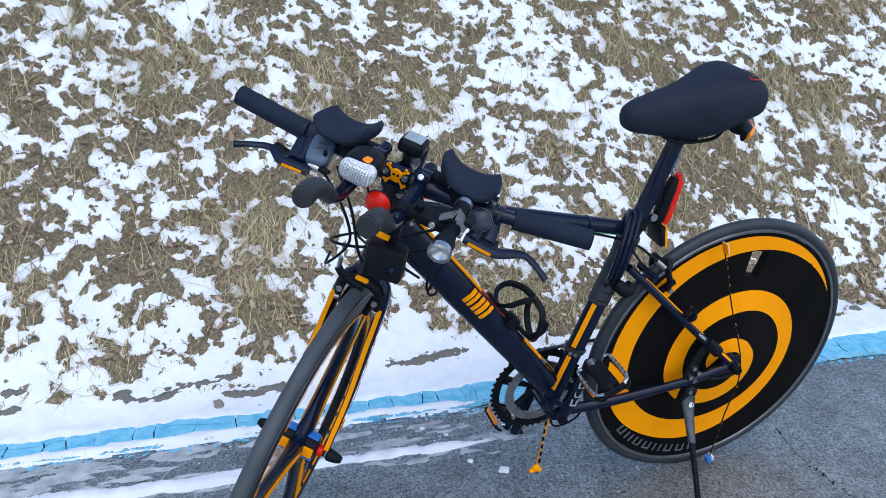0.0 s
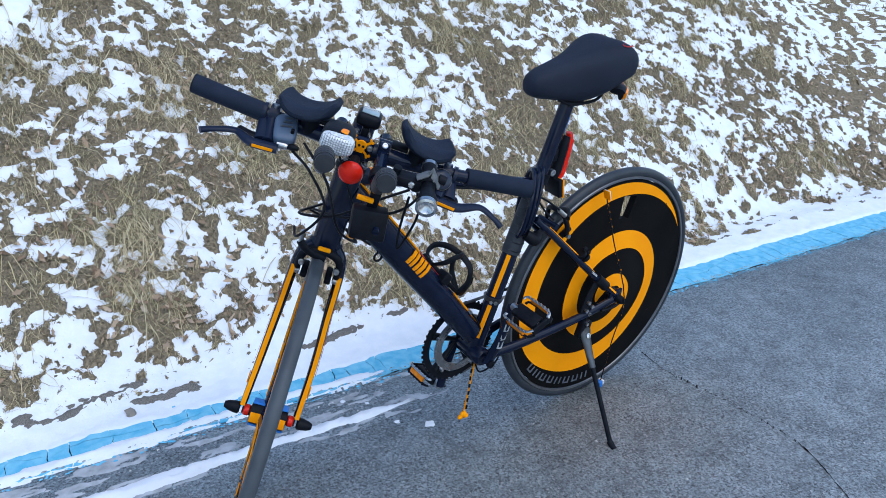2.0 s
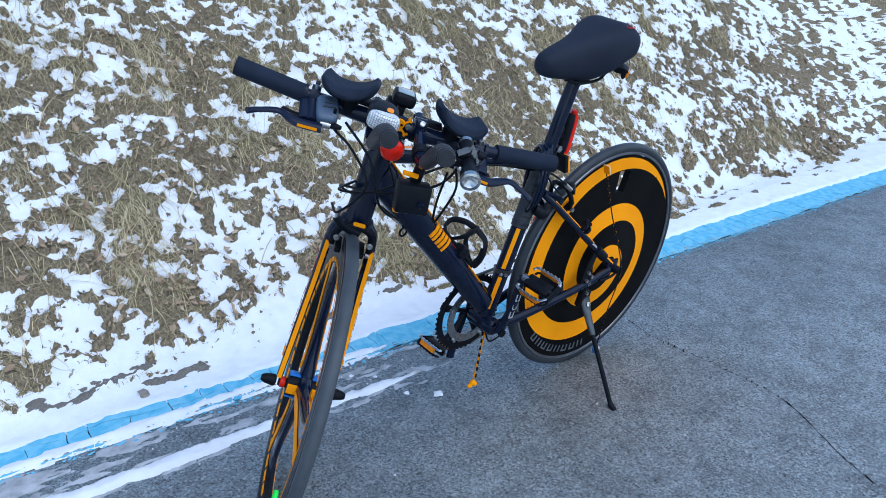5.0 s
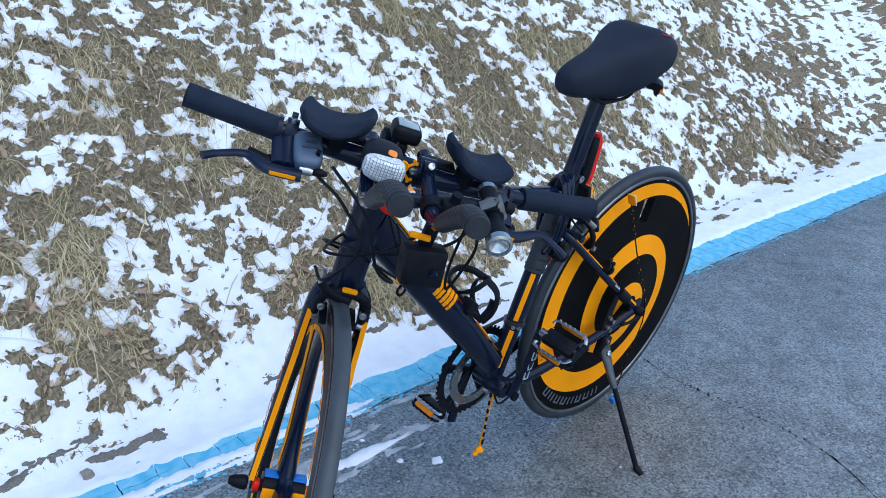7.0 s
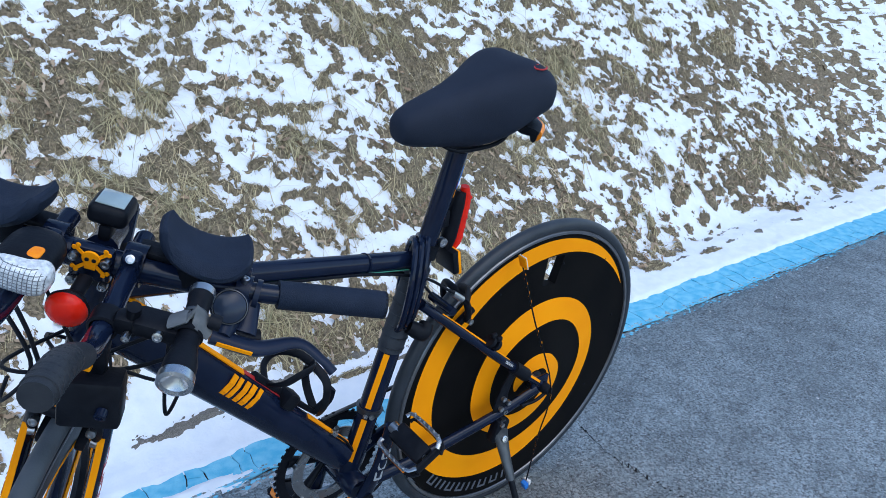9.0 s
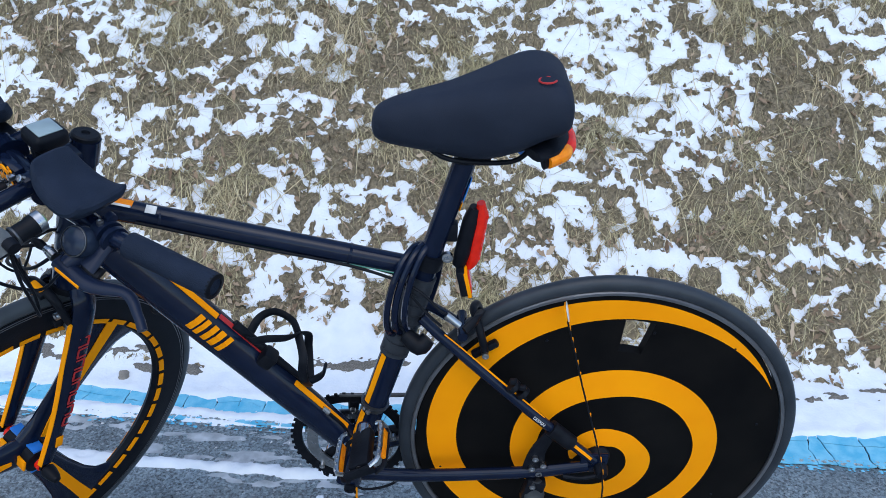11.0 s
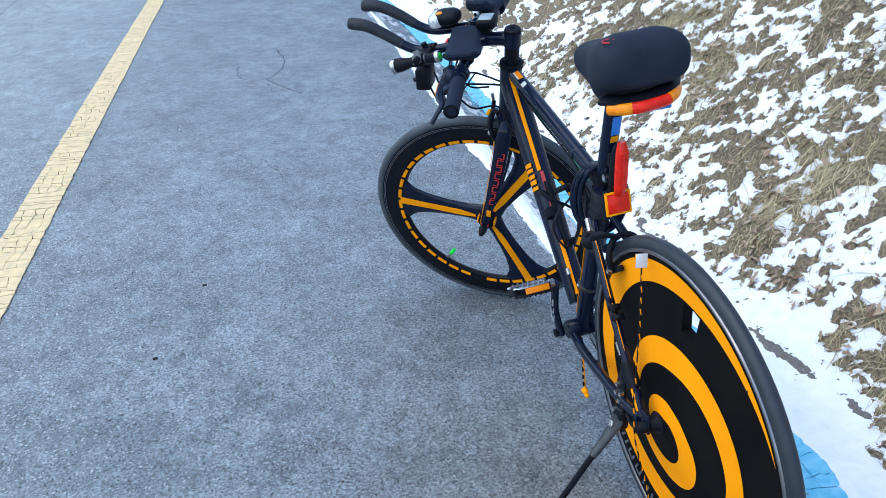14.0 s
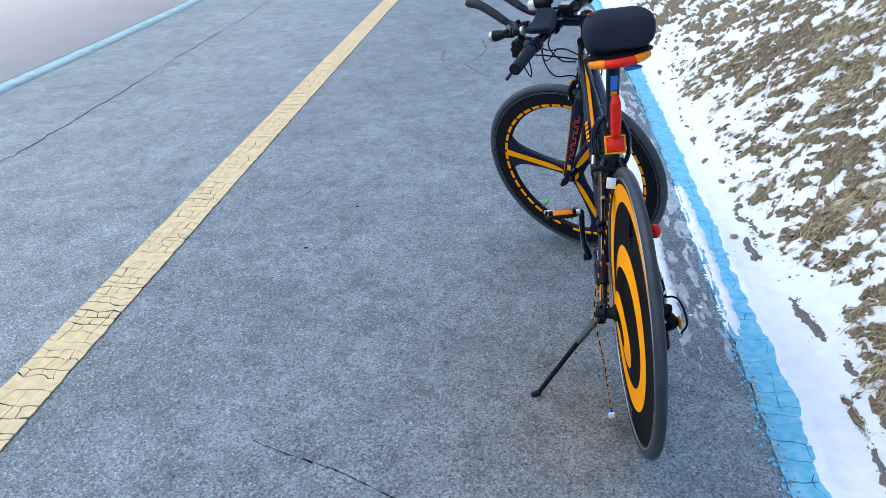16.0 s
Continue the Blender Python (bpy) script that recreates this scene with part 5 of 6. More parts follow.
# torch on the left bar
tq0, tq1 = V(0.885, 0.122, 0.907), V(1.013, 0.128, 0.899)
te = (tq1 - tq0) / np.linalg.norm(tq1 - tq0)
torch = turned("torch", [(0, -0.002), (0.0125, 0.0), (0.0125, 0.012), (0.0114, 0.014), (0.0114, 0.075), (0.0122, 0.078), (0.0135, 0.085), (0.0158, 0.094), (0.0162, 0.112), (0.0158, 0.115)], tq0, te, MATT, None, "black metal torch with a bright bezel", steer=True)
turned("bezel", [(0.0128, 0.109), (0.0168, 0.109), (0.0172, 0.113), (0.0172, 0.1185), (0.0135, 0.1205)], tq0, te, STEEL, torch, steer=True, closed=True)
turned("lens", [(0, 0.107), (0.005, 0.108), (0.0131, 0.1165)], tq0, te, STEEL, torch, steer=True)
turned("tail_ring", [(0.0115, -0.004), (0.0132, -0.003), (0.0132, 0.006), (0.0115, 0.006)], tq0, te, STEEL, torch, steer=True)
turned("green_button", [(0, -0.006), (0.007, -0.0055), (0.009, -0.002)], tq0, te, GREEN, torch, steer=True, seg=16)
for k in range(3):
    turned("knurl_ring", [(0.0119, 0.0), (0.0128, 0.001), (0.0128, 0.003), (0.0119, 0.004)], tq0 + te * (0.030 + 0.011 * k), te, ALLOY, torch, steer=True, seg=20)
mount = block("lamp_mount", (0.936, 0.094, 0.899), (0.030, 0.044, 0.018), MATT, None, "black lamp clamp with grey strap", steer=True, bevel=0.005)
for y, z, r in ((0.0455, 0.886, 0.0150), (0.1235, 0.904, 0.0150)):
    turned("collar", [(r - 0.003, -0.011), (r, -0.010), (r, 0.010), (r - 0.003, 0.011)], V(0.936, y, z), (1, 0, 0), MATT, mount, steer=True, seg=20)
block("hinge", (0.938, 0.066, 0.894), (0.020, 0.024, 0.022), MATT, mount, steer=True, bevel=0.005)
rod("thumb_screw", [V(0.938, 0.070, 0.905), V(0.940, 0.070, 0.918)], 0.007, MATT, mount, steer=True)
bolt((0.955, 0.070, 0.892), (1, 0, 0), mount, 0.004, steer=True)
rod("strap", [V(0.933, 0.141, 0.906), V(0.936, 0.124, 0.922), V(0.938, 0.104, 0.910)], (0.004, 0.012), STRAP, mount, steer=True)
rod("knob", [V(0.930, 0.150, 0.915), V(0.930, 0.138, 0.916)], 0.008, MATT, mount, steer=True)
bolt((0.953, 0.098, 0.902), (1, 0, 0.3), mount, 0.005, steer=True)

# black box hung under the bars
horn = part("horn_box", box(bmesh.new(), (0.976, 0.053, 0.824), (0.036, 0.058, 0.052), Euler((radians(6), radians(-14), radians(6))).to_matrix(), 0.005, 2), MATT, bike, "small black box hung under the bars", steer=True)
block("arm", (0.962, 0.050, 0.862), (0.016, 0.018, 0.046), MATT, horn, steer=True)
block("yellow_tab", (0.978, 0.036, 0.866), (0.008, 0.027, 0.006), YELLOW, horn, steer=True, bevel=0.001)
bolt((0.996, 0.068, 0.826), (1, 0, -0.2), horn, 0.006, steer=True, mat=BLACK)
block("yellow_pad", (0.988, 0.033, 0.798), (0.012, 0.010, 0.003), YELLOW, horn, steer=True, bevel=0.0005)

# headlamp with a ribbed front, on the right bar
tilt = Euler((0, radians(-3), radians(-4))).to_matrix()
hl = part("headlamp", pebble(bmesh.new(), (0.914, -0.034, 0.9235), (0.036, 0.0265, 0.0165), tilt, 0.74), MATT, bike, "black egg-shaped headlamp with a clear ribbed front", steer=True)
LENS, LENS_SIZE = Vector((0.938, -0.032, 0.9225)), (0.0175, 0.0275, 0.0165)
part("ribbed_lens", pebble(bmesh.new(), LENS, LENS_SIZE, tilt, 0.66), PRISM, hl, "clear ribbed lens", steer=True)
grid_bm = bmesh.new()
for axis, count in ((1, 13), (2, 9)):
    for k in range(count):
        c = -0.9 + 1.8 * k / (count - 1)
        reach = (1 - abs(c) ** 3.03) ** 0.33 * 0.93
        pts = []
        for w in np.linspace(-reach, reach, 11):
            y, z = (c, w) if axis == 1 else (w, c)
            x = max(0.0, 1 - abs(y) ** 3.03 - abs(z) ** 3.03) ** 0.33
            pts.append(tuple(LENS + tilt @ Vector((LENS_SIZE[0] * x, LENS_SIZE[1] * y, LENS_SIZE[2] * z))))
        tube(grid_bm, pts, 0.00042, 5, 1, (1, 0, 0))
part("lens_grid", grid_bm, RIM, hl, steer=True)
part("orange_button", pebble(bmesh.new(), (0.925, -0.026, 0.9385), (0.0085, 0.0065, 0.0022), tilt, 0.6), ORANGE, hl, steer=True)
block("foot", (0.912, -0.040, 0.905), (0.030, 0.024, 0.016), MATT, hl, steer=True)
# round red lamp
rl = part("red_lamp", ball(bmesh.new(), (0.912, 0.002, 0.864), (0.012, 0.021, 0.021)), RED, bike, "round red lamp", steer=True)
turned("housing", [(0, -0.014), (0.014, -0.012), (0.0215, -0.001), (0.0205, 0.002)], (0.909, 0.002, 0.864), (1, 0, 0), MATT, rl, steer=True)
rod("mount", [V(0.898, 0.002, 0.864), V(0.866, 0.003, 0.866)], 0.008, MATT, rl, steer=True)
# cycle computer over the stem, on a bracket
comp = part("cycle_computer", box(bmesh.new(), (0.801, 0.004, 0.914), (0.046, 0.042, 0.024), Euler((0, radians(-7), 0)).to_matrix(), 0.008, 3), MATT, bike, "black cycle computer with a grey display", steer=True)
block("display", (0.7996, 0.004, 0.9265), (0.032, 0.030, 0.0016), SCREEN, comp, steer=True, turn=Euler((0, radians(-7), 0)).to_matrix(), bevel=0.0005)
block("bracket", (0.812, 0.004, 0.894), (0.022, 0.014, 0.020), MATT, comp, steer=True, bevel=0.004)

# emblem ring on the head tube, plain
hr = bmesh.new()
tube(hr, [tuple(head_at(0.748) + V(0.0255 - 0.008 * math.cos(a) ** 2 - 0.32 * 0.017 * math.sin(a), 0.014 * math.cos(a), 0.017 * math.sin(a))) for a in np.linspace(0, 2 * math.pi, 17)], 0.0016, 6, 1, (1, 0, 0), closed=True)
part("emblem_ring", hr, REDTEXT, bike, "plain red oval on the head tube")


# -- cables from the levers to the frame and brakes
def turned_point(p):
    return V(*(STEER @ Vector(p)))


def cable(pts, rad=0.0024, mat=None):
    return rod("cable", pts, rad, mat or MATT, None, seg=8, n=6, ref=(0.2, 0.3, 1))


st = turned_point
cable([st((0.885, -0.100, 0.853)), st((0.905, -0.06, 0.835)), st((0.93, -0.02, 0.79)), st((0.925, -0.05, 0.72)), st((0.880, -0.062, 0.705))])
cable([st((0.885, 0.105, 0.853)), st((0.91, 0.06, 0.83)), st((0.92, 0.0, 0.78)), st((0.90, -0.06, 0.75)), V(0.80, -0.03, 0.72), V(0.70, -0.022, 0.752)])
cable([st((0.875, -0.085, 0.868)), st((0.925, -0.03, 0.84)), st((0.94, 0.01, 0.77)), st((0.89, 0.05, 0.72)), V(0.80, 0.034, 0.69), V(0.74, 0.024, 0.64)])
cable([st((0.872, 0.135, 0.862)), st((0.905, 0.10, 0.82)), st((0.90, 0.02, 0.77)), V(0.84, -0.04, 0.71), V(0.77, -0.028, 0.66)])
cable([st((0.90, -0.03, 0.895)), st((0.91, -0.012, 0.865)), st((0.92, 0.03, 0.80)), st((0.90, 0.05, 0.77)), st((0.86, 0.03, 0.80))], 0.0018)
cable([V(0.762, -0.012, 0.760), V(0.60, -0.010, 0.727), V(0.45, -0.010, 0.694), V(0.31, -0.006, 0.655)])
cable([V(0.700, 0.017, 0.758), V(0.55, 0.0155, 0.723), V(0.40, 0.0145, 0.690), V(0.31, 0.03, 0.665), V(0.27, 0.05, 0.64), V(0.258, 0.051, 0.632)])
cable([V(0.42, 0.016, 0.250), V(0.40, 0.02, 0.215), V(0.34, 0.01, 0.225), V(0.30, -0.03, 0.262)])
cable([V(0.690, 0.0128, 0.7525), V(0.55, 0.0125, 0.7225), V(0.42, 0.0122, 0.695), V(0.325, 0.012, 0.675)], 0.0009, DARKGREEN)
loop = [st((0.925, 0.115, 0.875)), st((0.93, 0.128, 0.84)), st((0.925, 0.125, 0.79)), st((0.92, 0.118, 0.755)), st((0.915, 0.110, 0.79)), st((0.92, 0.105, 0.86))]
cable(loop, 0.0022)

# ---- road lines and cracks ----
def piece(name, corners, z, thick, mat, parent):
    bm = bmesh.new()
    a = [bm.verts.new((x, y, z - thick)) for x, y in corners]
    b = [bm.verts.new((x, y, z)) for x, y in corners]
    n = len(a)
    bm.faces.new(b)
    for k in range(n):
        bm.faces.new((a[k], a[(k + 1) % n], b[(k + 1) % n], b[k]))
    return part(name, bm, mat, parent, smooth=False)


def painted_line(name, label, y0, y1, mat, x0, x1, step, rows, gap, seed, way=bend, ragged=0.8):
    """A thick painted line, crazed into pieces."""
    rng = random.Random(seed)
    base = tagged(strip(name, -300, 300, y0 + 0.003, y1 - 0.003, 0.0025, CRACK, thick=0.0025, way=way), label, "road line", kind="structure")
    x = x0
    nodes = [[x0] * (rows + 1)]
    while x < x1:
        x += step * rng.uniform(0.55, 1.45)
        nodes.append([x + rng.uniform(-0.18, 0.18) * step for _ in range(rows + 1)])
    yy = [[y0 + (y1 - y0) * (k / rows if k in (0, rows) else (k + rng.uniform(-0.25, 0.25)) / rows) + rng.uniform(-0.004, 0.004) * ragged for k in range(rows + 1)] for _ in nodes]
    for i in range(len(nodes) - 1):
        merge = rng.random() < 0.3
        for k in range(0, rows, rows if merge else 1):
            j = rows if merge else k + 1
            c = [(nodes[i][q], yy[i][q]) for q in range(j, k - 1, -1)] + [(nodes[i + 1][q], yy[i + 1][q]) for q in range(k, j + 1)]
            mx, my = sum(p[0] for p in c) / len(c), sum(p[1] for p in c) / len(c)
            g = gap * rng.uniform(0.3, 1.6)
            c = [(p[0] + math.copysign(g, mx - p[0]), p[1] + math.copysign(g * 0.6, my - p[1])) for p in c]
            # ragged edges, alike on both sides of a gap
            fine = []
            for (ax, ay), (bx, by) in zip(c, c[1:] + c[:1]):
                m = max(1, min(5, int(math.hypot(bx - ax, by - ay) / 0.012)))
                fine += [(ax + (bx - ax) * q / m, ay + (by - ay) * q / m) for q in range(m)]
            fx, fy = np.array(fine).T
            wx = 0.007 * lattice(fx * 45, fy * 45, 91) + 0.003 * lattice(fx * 140, fy * 140, 93)
            wy = 0.007 * lattice(fx * 45, fy * 45, 92) + 0.003 * lattice(fx * 140, fy * 140, 94)
            fx, fy = fx + wx, fy + wy * ragged * np.where((fy - y0 < 0.006) | (y1 - fy < 0.006), ragged, 1.0)
            c = [(float(px), float(py + way(px))) for px, py in zip(fx, fy)]
            piece("paint_piece", c, 0.0055 + rng.uniform(-0.0006, 0.0006), 0.004, mat, base)
    for lo, hi in ((-300, x0 + 0.02), (x - 0.02, 300)):
        far = strip("far_paint", lo, hi, y0, y1, 0.0055, mat, thick=0.004, way=way)
        far.parent = base


painted_line("blue_line", "bright blue painted edge line, cracked, partly under snow", 0.0, 0.142, BLUE_PAINT, -5.0, 3.4, 0.075, 2, 0.0014, 3)
painted_line("yellow_line", "worn cracked yellow centre line", -2.085, -1.935, YELLOW_PAINT, -7.0, 0.6, 0.046, 4, 0.0021, 8, way=centre_bend, ragged=0.5)


def crack(pts, width, seed):
    rng = random.Random(seed)
    p = curve_points([(x, y, 0) for x, y in pts], 14)
    bm = bmesh.new()
    rows = []
    for q in p:
        w = width * rng.uniform(0.3, 1.5)
        j = rng.uniform(-1, 1) * width * 2.2
        rows.append([bm.verts.new((q[0] + j * 0.6, q[1] + j - w / 2, 0.0014)), bm.verts.new((q[0] + j * 0.6, q[1] + j + w / 2, 0.0014)), bm.verts.new((q[0] + j * 0.6 + w, q[1] + j, 0.0014))])
    for A, B in zip(rows, rows[1:]):
        bm.faces.new((A[0], B[0], B[1], A[1]))
    return tagged(part("road_crack", bm, CRACK, None, smooth=False), "thin dark crack in the asphalt", "crack", kind="structure")


crack([(0.45, -0.10), (0.437, -0.207), (0.416, -0.339), (0.430, -0.432), (0.450, -0.535), (0.465, -0.646), (0.466, -0.76), (0.45, -0.83), (0.41, -0.92), (0.378, -0.99), (0.355, -1.06), (0.333, -1.137), (0.30, -1.23)], 0.005, 1)
crack([(-0.9, -3.16), (-1.5, -3.20), (-2.21, -3.24), (-2.885, -3.28), (-3.64, -3.355), (-4.41, -3.40), (-5.9, -3.53), (-9, -3.9)], 0.006, 2)
crack([(-2.7, -3.95), (-2.85, -3.7), (-2.89, -3.64), (-2.95, -3.46), (-2.99, -3.30)], 0.005, 4)
crack([(-3.3, -1.02), (-3.55, -1.17), (-3.64, -1.22), (-3.72, -1.38), (-4.1, -1.42)], 0.0045, 5)
crack([(-3.64, -1.22), (-4.0, -1.12), (-4.5, -1.18)], 0.004, 6)

# short hairline cracks strewn over the lane and beyond the centre line
rng = random.Random(31)
for k in range(18):
    x, y = rng.uniform(-4.8, -1.0), rng.choice((rng.uniform(-1.8, -1.0), rng.uniform(-3.6, -2.25)))
    turn, pts = rng.uniform(-0.7, 0.7), []
    for _ in range(rng.randint(4, 6)):
        pts.append((x, y))
        turn += rng.uniform(-0.6, 0.6)
        x, y = x - 0.09 * math.cos(turn), y + 0.09 * math.sin(turn)
    crack(pts, rng.uniform(0.0016, 0.0030), 40 + k)


# spots and grit on the asphalt
def lump(name, x, y, r, mat, label, category, seed, flat=0.5, z=0.0):
    rng = random.Random(seed)
    bm = bmesh.new()
    bmesh.ops.create_icosphere(bm, subdivisions=2, radius=r)
    for v in bm.verts:
        k = 1 + 0.55 * noise.noise(v.co * (1.6 / r) + Vector((seed, 0, 0)))
        v.co = Vector((v.co.x * k, v.co.y * k * rng.uniform(0.95, 1.05), v.co.z * k * flat))
    ob = part(name, bm, mat, None)
    ob.location = (x, y + float(bend(x)), z + r * flat * 0.5)
    return tagged(ob, label, category)


rng = random.Random(12)
lump("stone", -0.998, 0.138, 0.015, STONE, "small grey stone on the snow", "stone", 3, 0.6, float(slope(-0.998, 0.138)) + 0.008)
lump("ice_chip", -0.333, -0.262, 0.013, SNOW, "flat chip of ice on the asphalt", "ice", 5, 0.3)
for k, (cx, cy, cr_) in enumerate(((-0.491, -0.062, 0.007), (-0.437, -0.100, 0.006), (-0.404, -0.213, 0.008))):
    lump("ice_chip", cx, cy, cr_, SNOW, "small flat crumb of ice on the asphalt", "ice", 20 + k, 0.35)
lump("clod", -1.152, -1.316, 0.008, CRACK, "dark crumb of asphalt", "crumb", 7, 0.12)
lump("clod", -0.758, -1.423, 0.008, CRACK, "dark crumb of asphalt", "crumb", 8, 0.12)


def scatter_grit():
    r = np.random.RandomState(4)
    n = 2600
    x, y = r.uniform(-4, 2.6, n), r.uniform(-2.6, 0.0, n)
    keep = r.rand(n) < 0.35 + 0.65 * (y > -0.35)
    x, y = x[keep], y[keep]
    n = len(x)
    s = r.uniform(0.0012, 0.0042, n)
    base = V(1, 0, 0), V(-0.5, 0.87, 0), V(-0.5, -0.87, 0), V(0, 0, 1)
    v = np.stack([np.stack([x, y + bend(x), np.full(n, 0.001)], 1) + s[:, None] * r.uniform(0.6, 1.4, (n, 1)) * (b + 0.3 * r.randn(n, 3)) * (1, 1, 0.7) for b in base], 1)
    i = np.arange(n)[:, None] * 4
    f = np.concatenate([i + np.array([a]) for a in ((0, 1, 3), (1, 2, 3), (2, 0, 3))])
    tagged(sheet("grit", v.reshape(-1, 3), f, WHITE), "pale grit scattered over the asphalt", "grit", kind="stuff")


scatter_grit()


# ---- snow and ice left on the road ----
def snow_patch(name, x0, x1, y0, y1, height, shape, mat, label, step=0.007):
    xs, ys = np.arange(x0, x1, step), np.arange(y0, y1, step)
    X, Y, f = grid(xs, ys)
    Z = height * shape(X, Y)
    keep = ~((Z.ravel()[f] < -0.002).all(1))
    v = np.stack([X, Y + bend(X), Z], -1).reshape(-1, 3)
    f = f[keep]
    used, inv = np.unique(f, return_inverse=True)
    return tagged(sheet(name, v[used], inv.reshape(-1, 4), mat, True), label, "snow", kind="stuff")


def ridge(X, Y):
    mid = -0.150 + 0.008 * lattice(X * 3, X * 0, 61)
    wide = np.interp(X, [-3, -1.8, -1.3, -0.9, -0.6, -0.4], [0.050, 0.040, 0.026, 0.019, 0.016, 0.010]) + 0.007 * lattice(X * 5, X * 0 + 4, 62)
    end = np.clip((-0.30 - X) / 0.15, 0, 1) * np.clip((X + 6) / 2, 0, 1)
    rough = np.interp(X, [-1.6, -0.9], [0.45, 0.85])
    return np.minimum(1.2 - 1.2 * np.abs(Y - mid) / wide / np.maximum(end, 0.01), 0.7) + rough * cloud(X / 0.035, Y / 0.016, 63, 4, 0.65)


snow_patch("snow_ridge", -6, -0.2, -0.30, -0.06, 0.014, ridge, SNOW, "narrow ridge of old snow on the asphalt")


def crust(X, Y):
    mid = 0.021 + 0.004 * lattice(X * 2.5, X * 0, 66)
    end = np.clip((-0.20 - X) / 0.2, 0, 1) * np.clip((X + 1.75) / 0.35, 0, 1)
    return 0.45 + end * 0.55 - np.abs(Y - mid) / 0.020 - (1 - end) * 1.3 + 0.8 * cloud(X / 0.04, Y / 0.012, 67, 4, 0.65)


cr = snow_patch("snow_crust", -6, 0.2, -0.02, 0.08, 0.008, crust, SNOW, "thin line of snow lying on the blue paint")
cr.location.z = 0.004


def earth_streaks():
    """Bare earth that breaks through the snow of the verge in short dashes."""
    xs, ys = np.arange(-3.4, 2.6, 0.0065), np.arange(0.13, 0.42, 0.0045)
    X, Y, f = grid(xs, ys)
    line = np.exp(-(((Y - 0.190 - 0.32 * foot(X) - 0.022 * lattice(X * 2.2, X * 0, 44)) / 0.016) ** 2))
    line = line + 0.8 * np.exp(-(((Y - 0.232 - 0.4 * foot(X) - 0.02 * lattice(X * 2.7, X * 0, 47)) / 0.014) ** 2))
    shape = 1.5 * line * (0.1 + cloud(X / 0.065, Y / 0.03, 45, 2)) + 0.6 * cloud(X / 0.014, Y / 0.007, 48, 3, 0.7) - 0.54
    keep = (shape.ravel()[f] > -0.12).any(1)
    Z = snow_height(X, Y) + 0.005 + 0.016 * np.clip(shape, -0.6, 0.6) + 0.003 * cloud(X / 0.006, Y / 0.006, 49, 2)
    f = f[keep]
    used, inv = np.unique(f, return_inverse=True)
    v = np.stack([X, Y + bend(X), Z], -1).reshape(-1, 3)
    tagged(sheet("bare_earth", v[used], inv.reshape(-1, 4), EARTH), "grey-brown streaks of earth showing through the verge's snow", "earth", kind="stuff")


earth_streaks()


def flecks(name, n, seed, y0, y1, z, mat, label):
    """Flat crumbs of worn paint and grit along the blue line's edge."""
    r = np.random.RandomState(seed)
    x, y = r.uniform(-3.4, 2.6, n), y0 + (y1 - y0) * r.beta(1.3, 2.2, n)
    s = 0.001 + 0.0042 * r.rand(n) ** 2
    c = np.stack([x, y + bend(x), np.full(n, z)], 1)
    a0 = r.uniform(0, 6.28, n)
    ring = [c + s[:, None] * r.uniform(0.6, 1.3, (n, 1)) * np.stack([1.5 * np.cos(a0 + k * 1.2566), np.sin(a0 + k * 1.2566), np.full(n, 0.0)], 1) for k in range(5)]
    top = c + np.array([0, 0, 0.0012])
    v = np.stack(ring + [top], 1).reshape(-1, 3)
    i = np.arange(n)[:, None] * 6
    f = np.concatenate([i + np.array([(k, (k + 1) % 5, 5)]) for k in range(5)])
    tagged(sheet(name, v, f, mat), label, "paint", kind="stuff")


flecks("paint_flecks", 1400, 21, 0.0, -0.028, 0.0012, BLUE_PAINT, "worn blue paint crumbs along the edge line")
flecks("worn_spots", 1100, 22, 0.002, 0.024, 0.0058, ASPHALT, "dark worn spots where the blue paint has gone")


def glaze(X, Y):
    return -0.14 + 1.5 * cloud(X / 0.12, Y / 0.025, 68, 5, 0.65) - 6 * np.clip(np.abs(Y + 0.09) - 0.06, 0, 1) - 3 * np.clip(X + 0.25, 0, 1)


snow_patch("ice_glaze", -6, -0.1, -0.20, 0.0, 0.0022, glaze, ICE, "thin grey ice on the asphalt")

# ---- dry grass and dead leaves on the bank ----
def strewn(n, seed, x0, x1, y0, y1, least):
    r = np.random.RandomState(seed)
    x, y = r.uniform(x0, x1, n), r.uniform(y0, y1, n)
    f = tufts(x, y)
    keep = f > least + 0.25 * r.rand(n) + 0.3 * np.clip((0.31 + 0.62 * foot(x) - y) / 0.08, 0, 1)
    return r, x[keep], y[keep], f[keep]


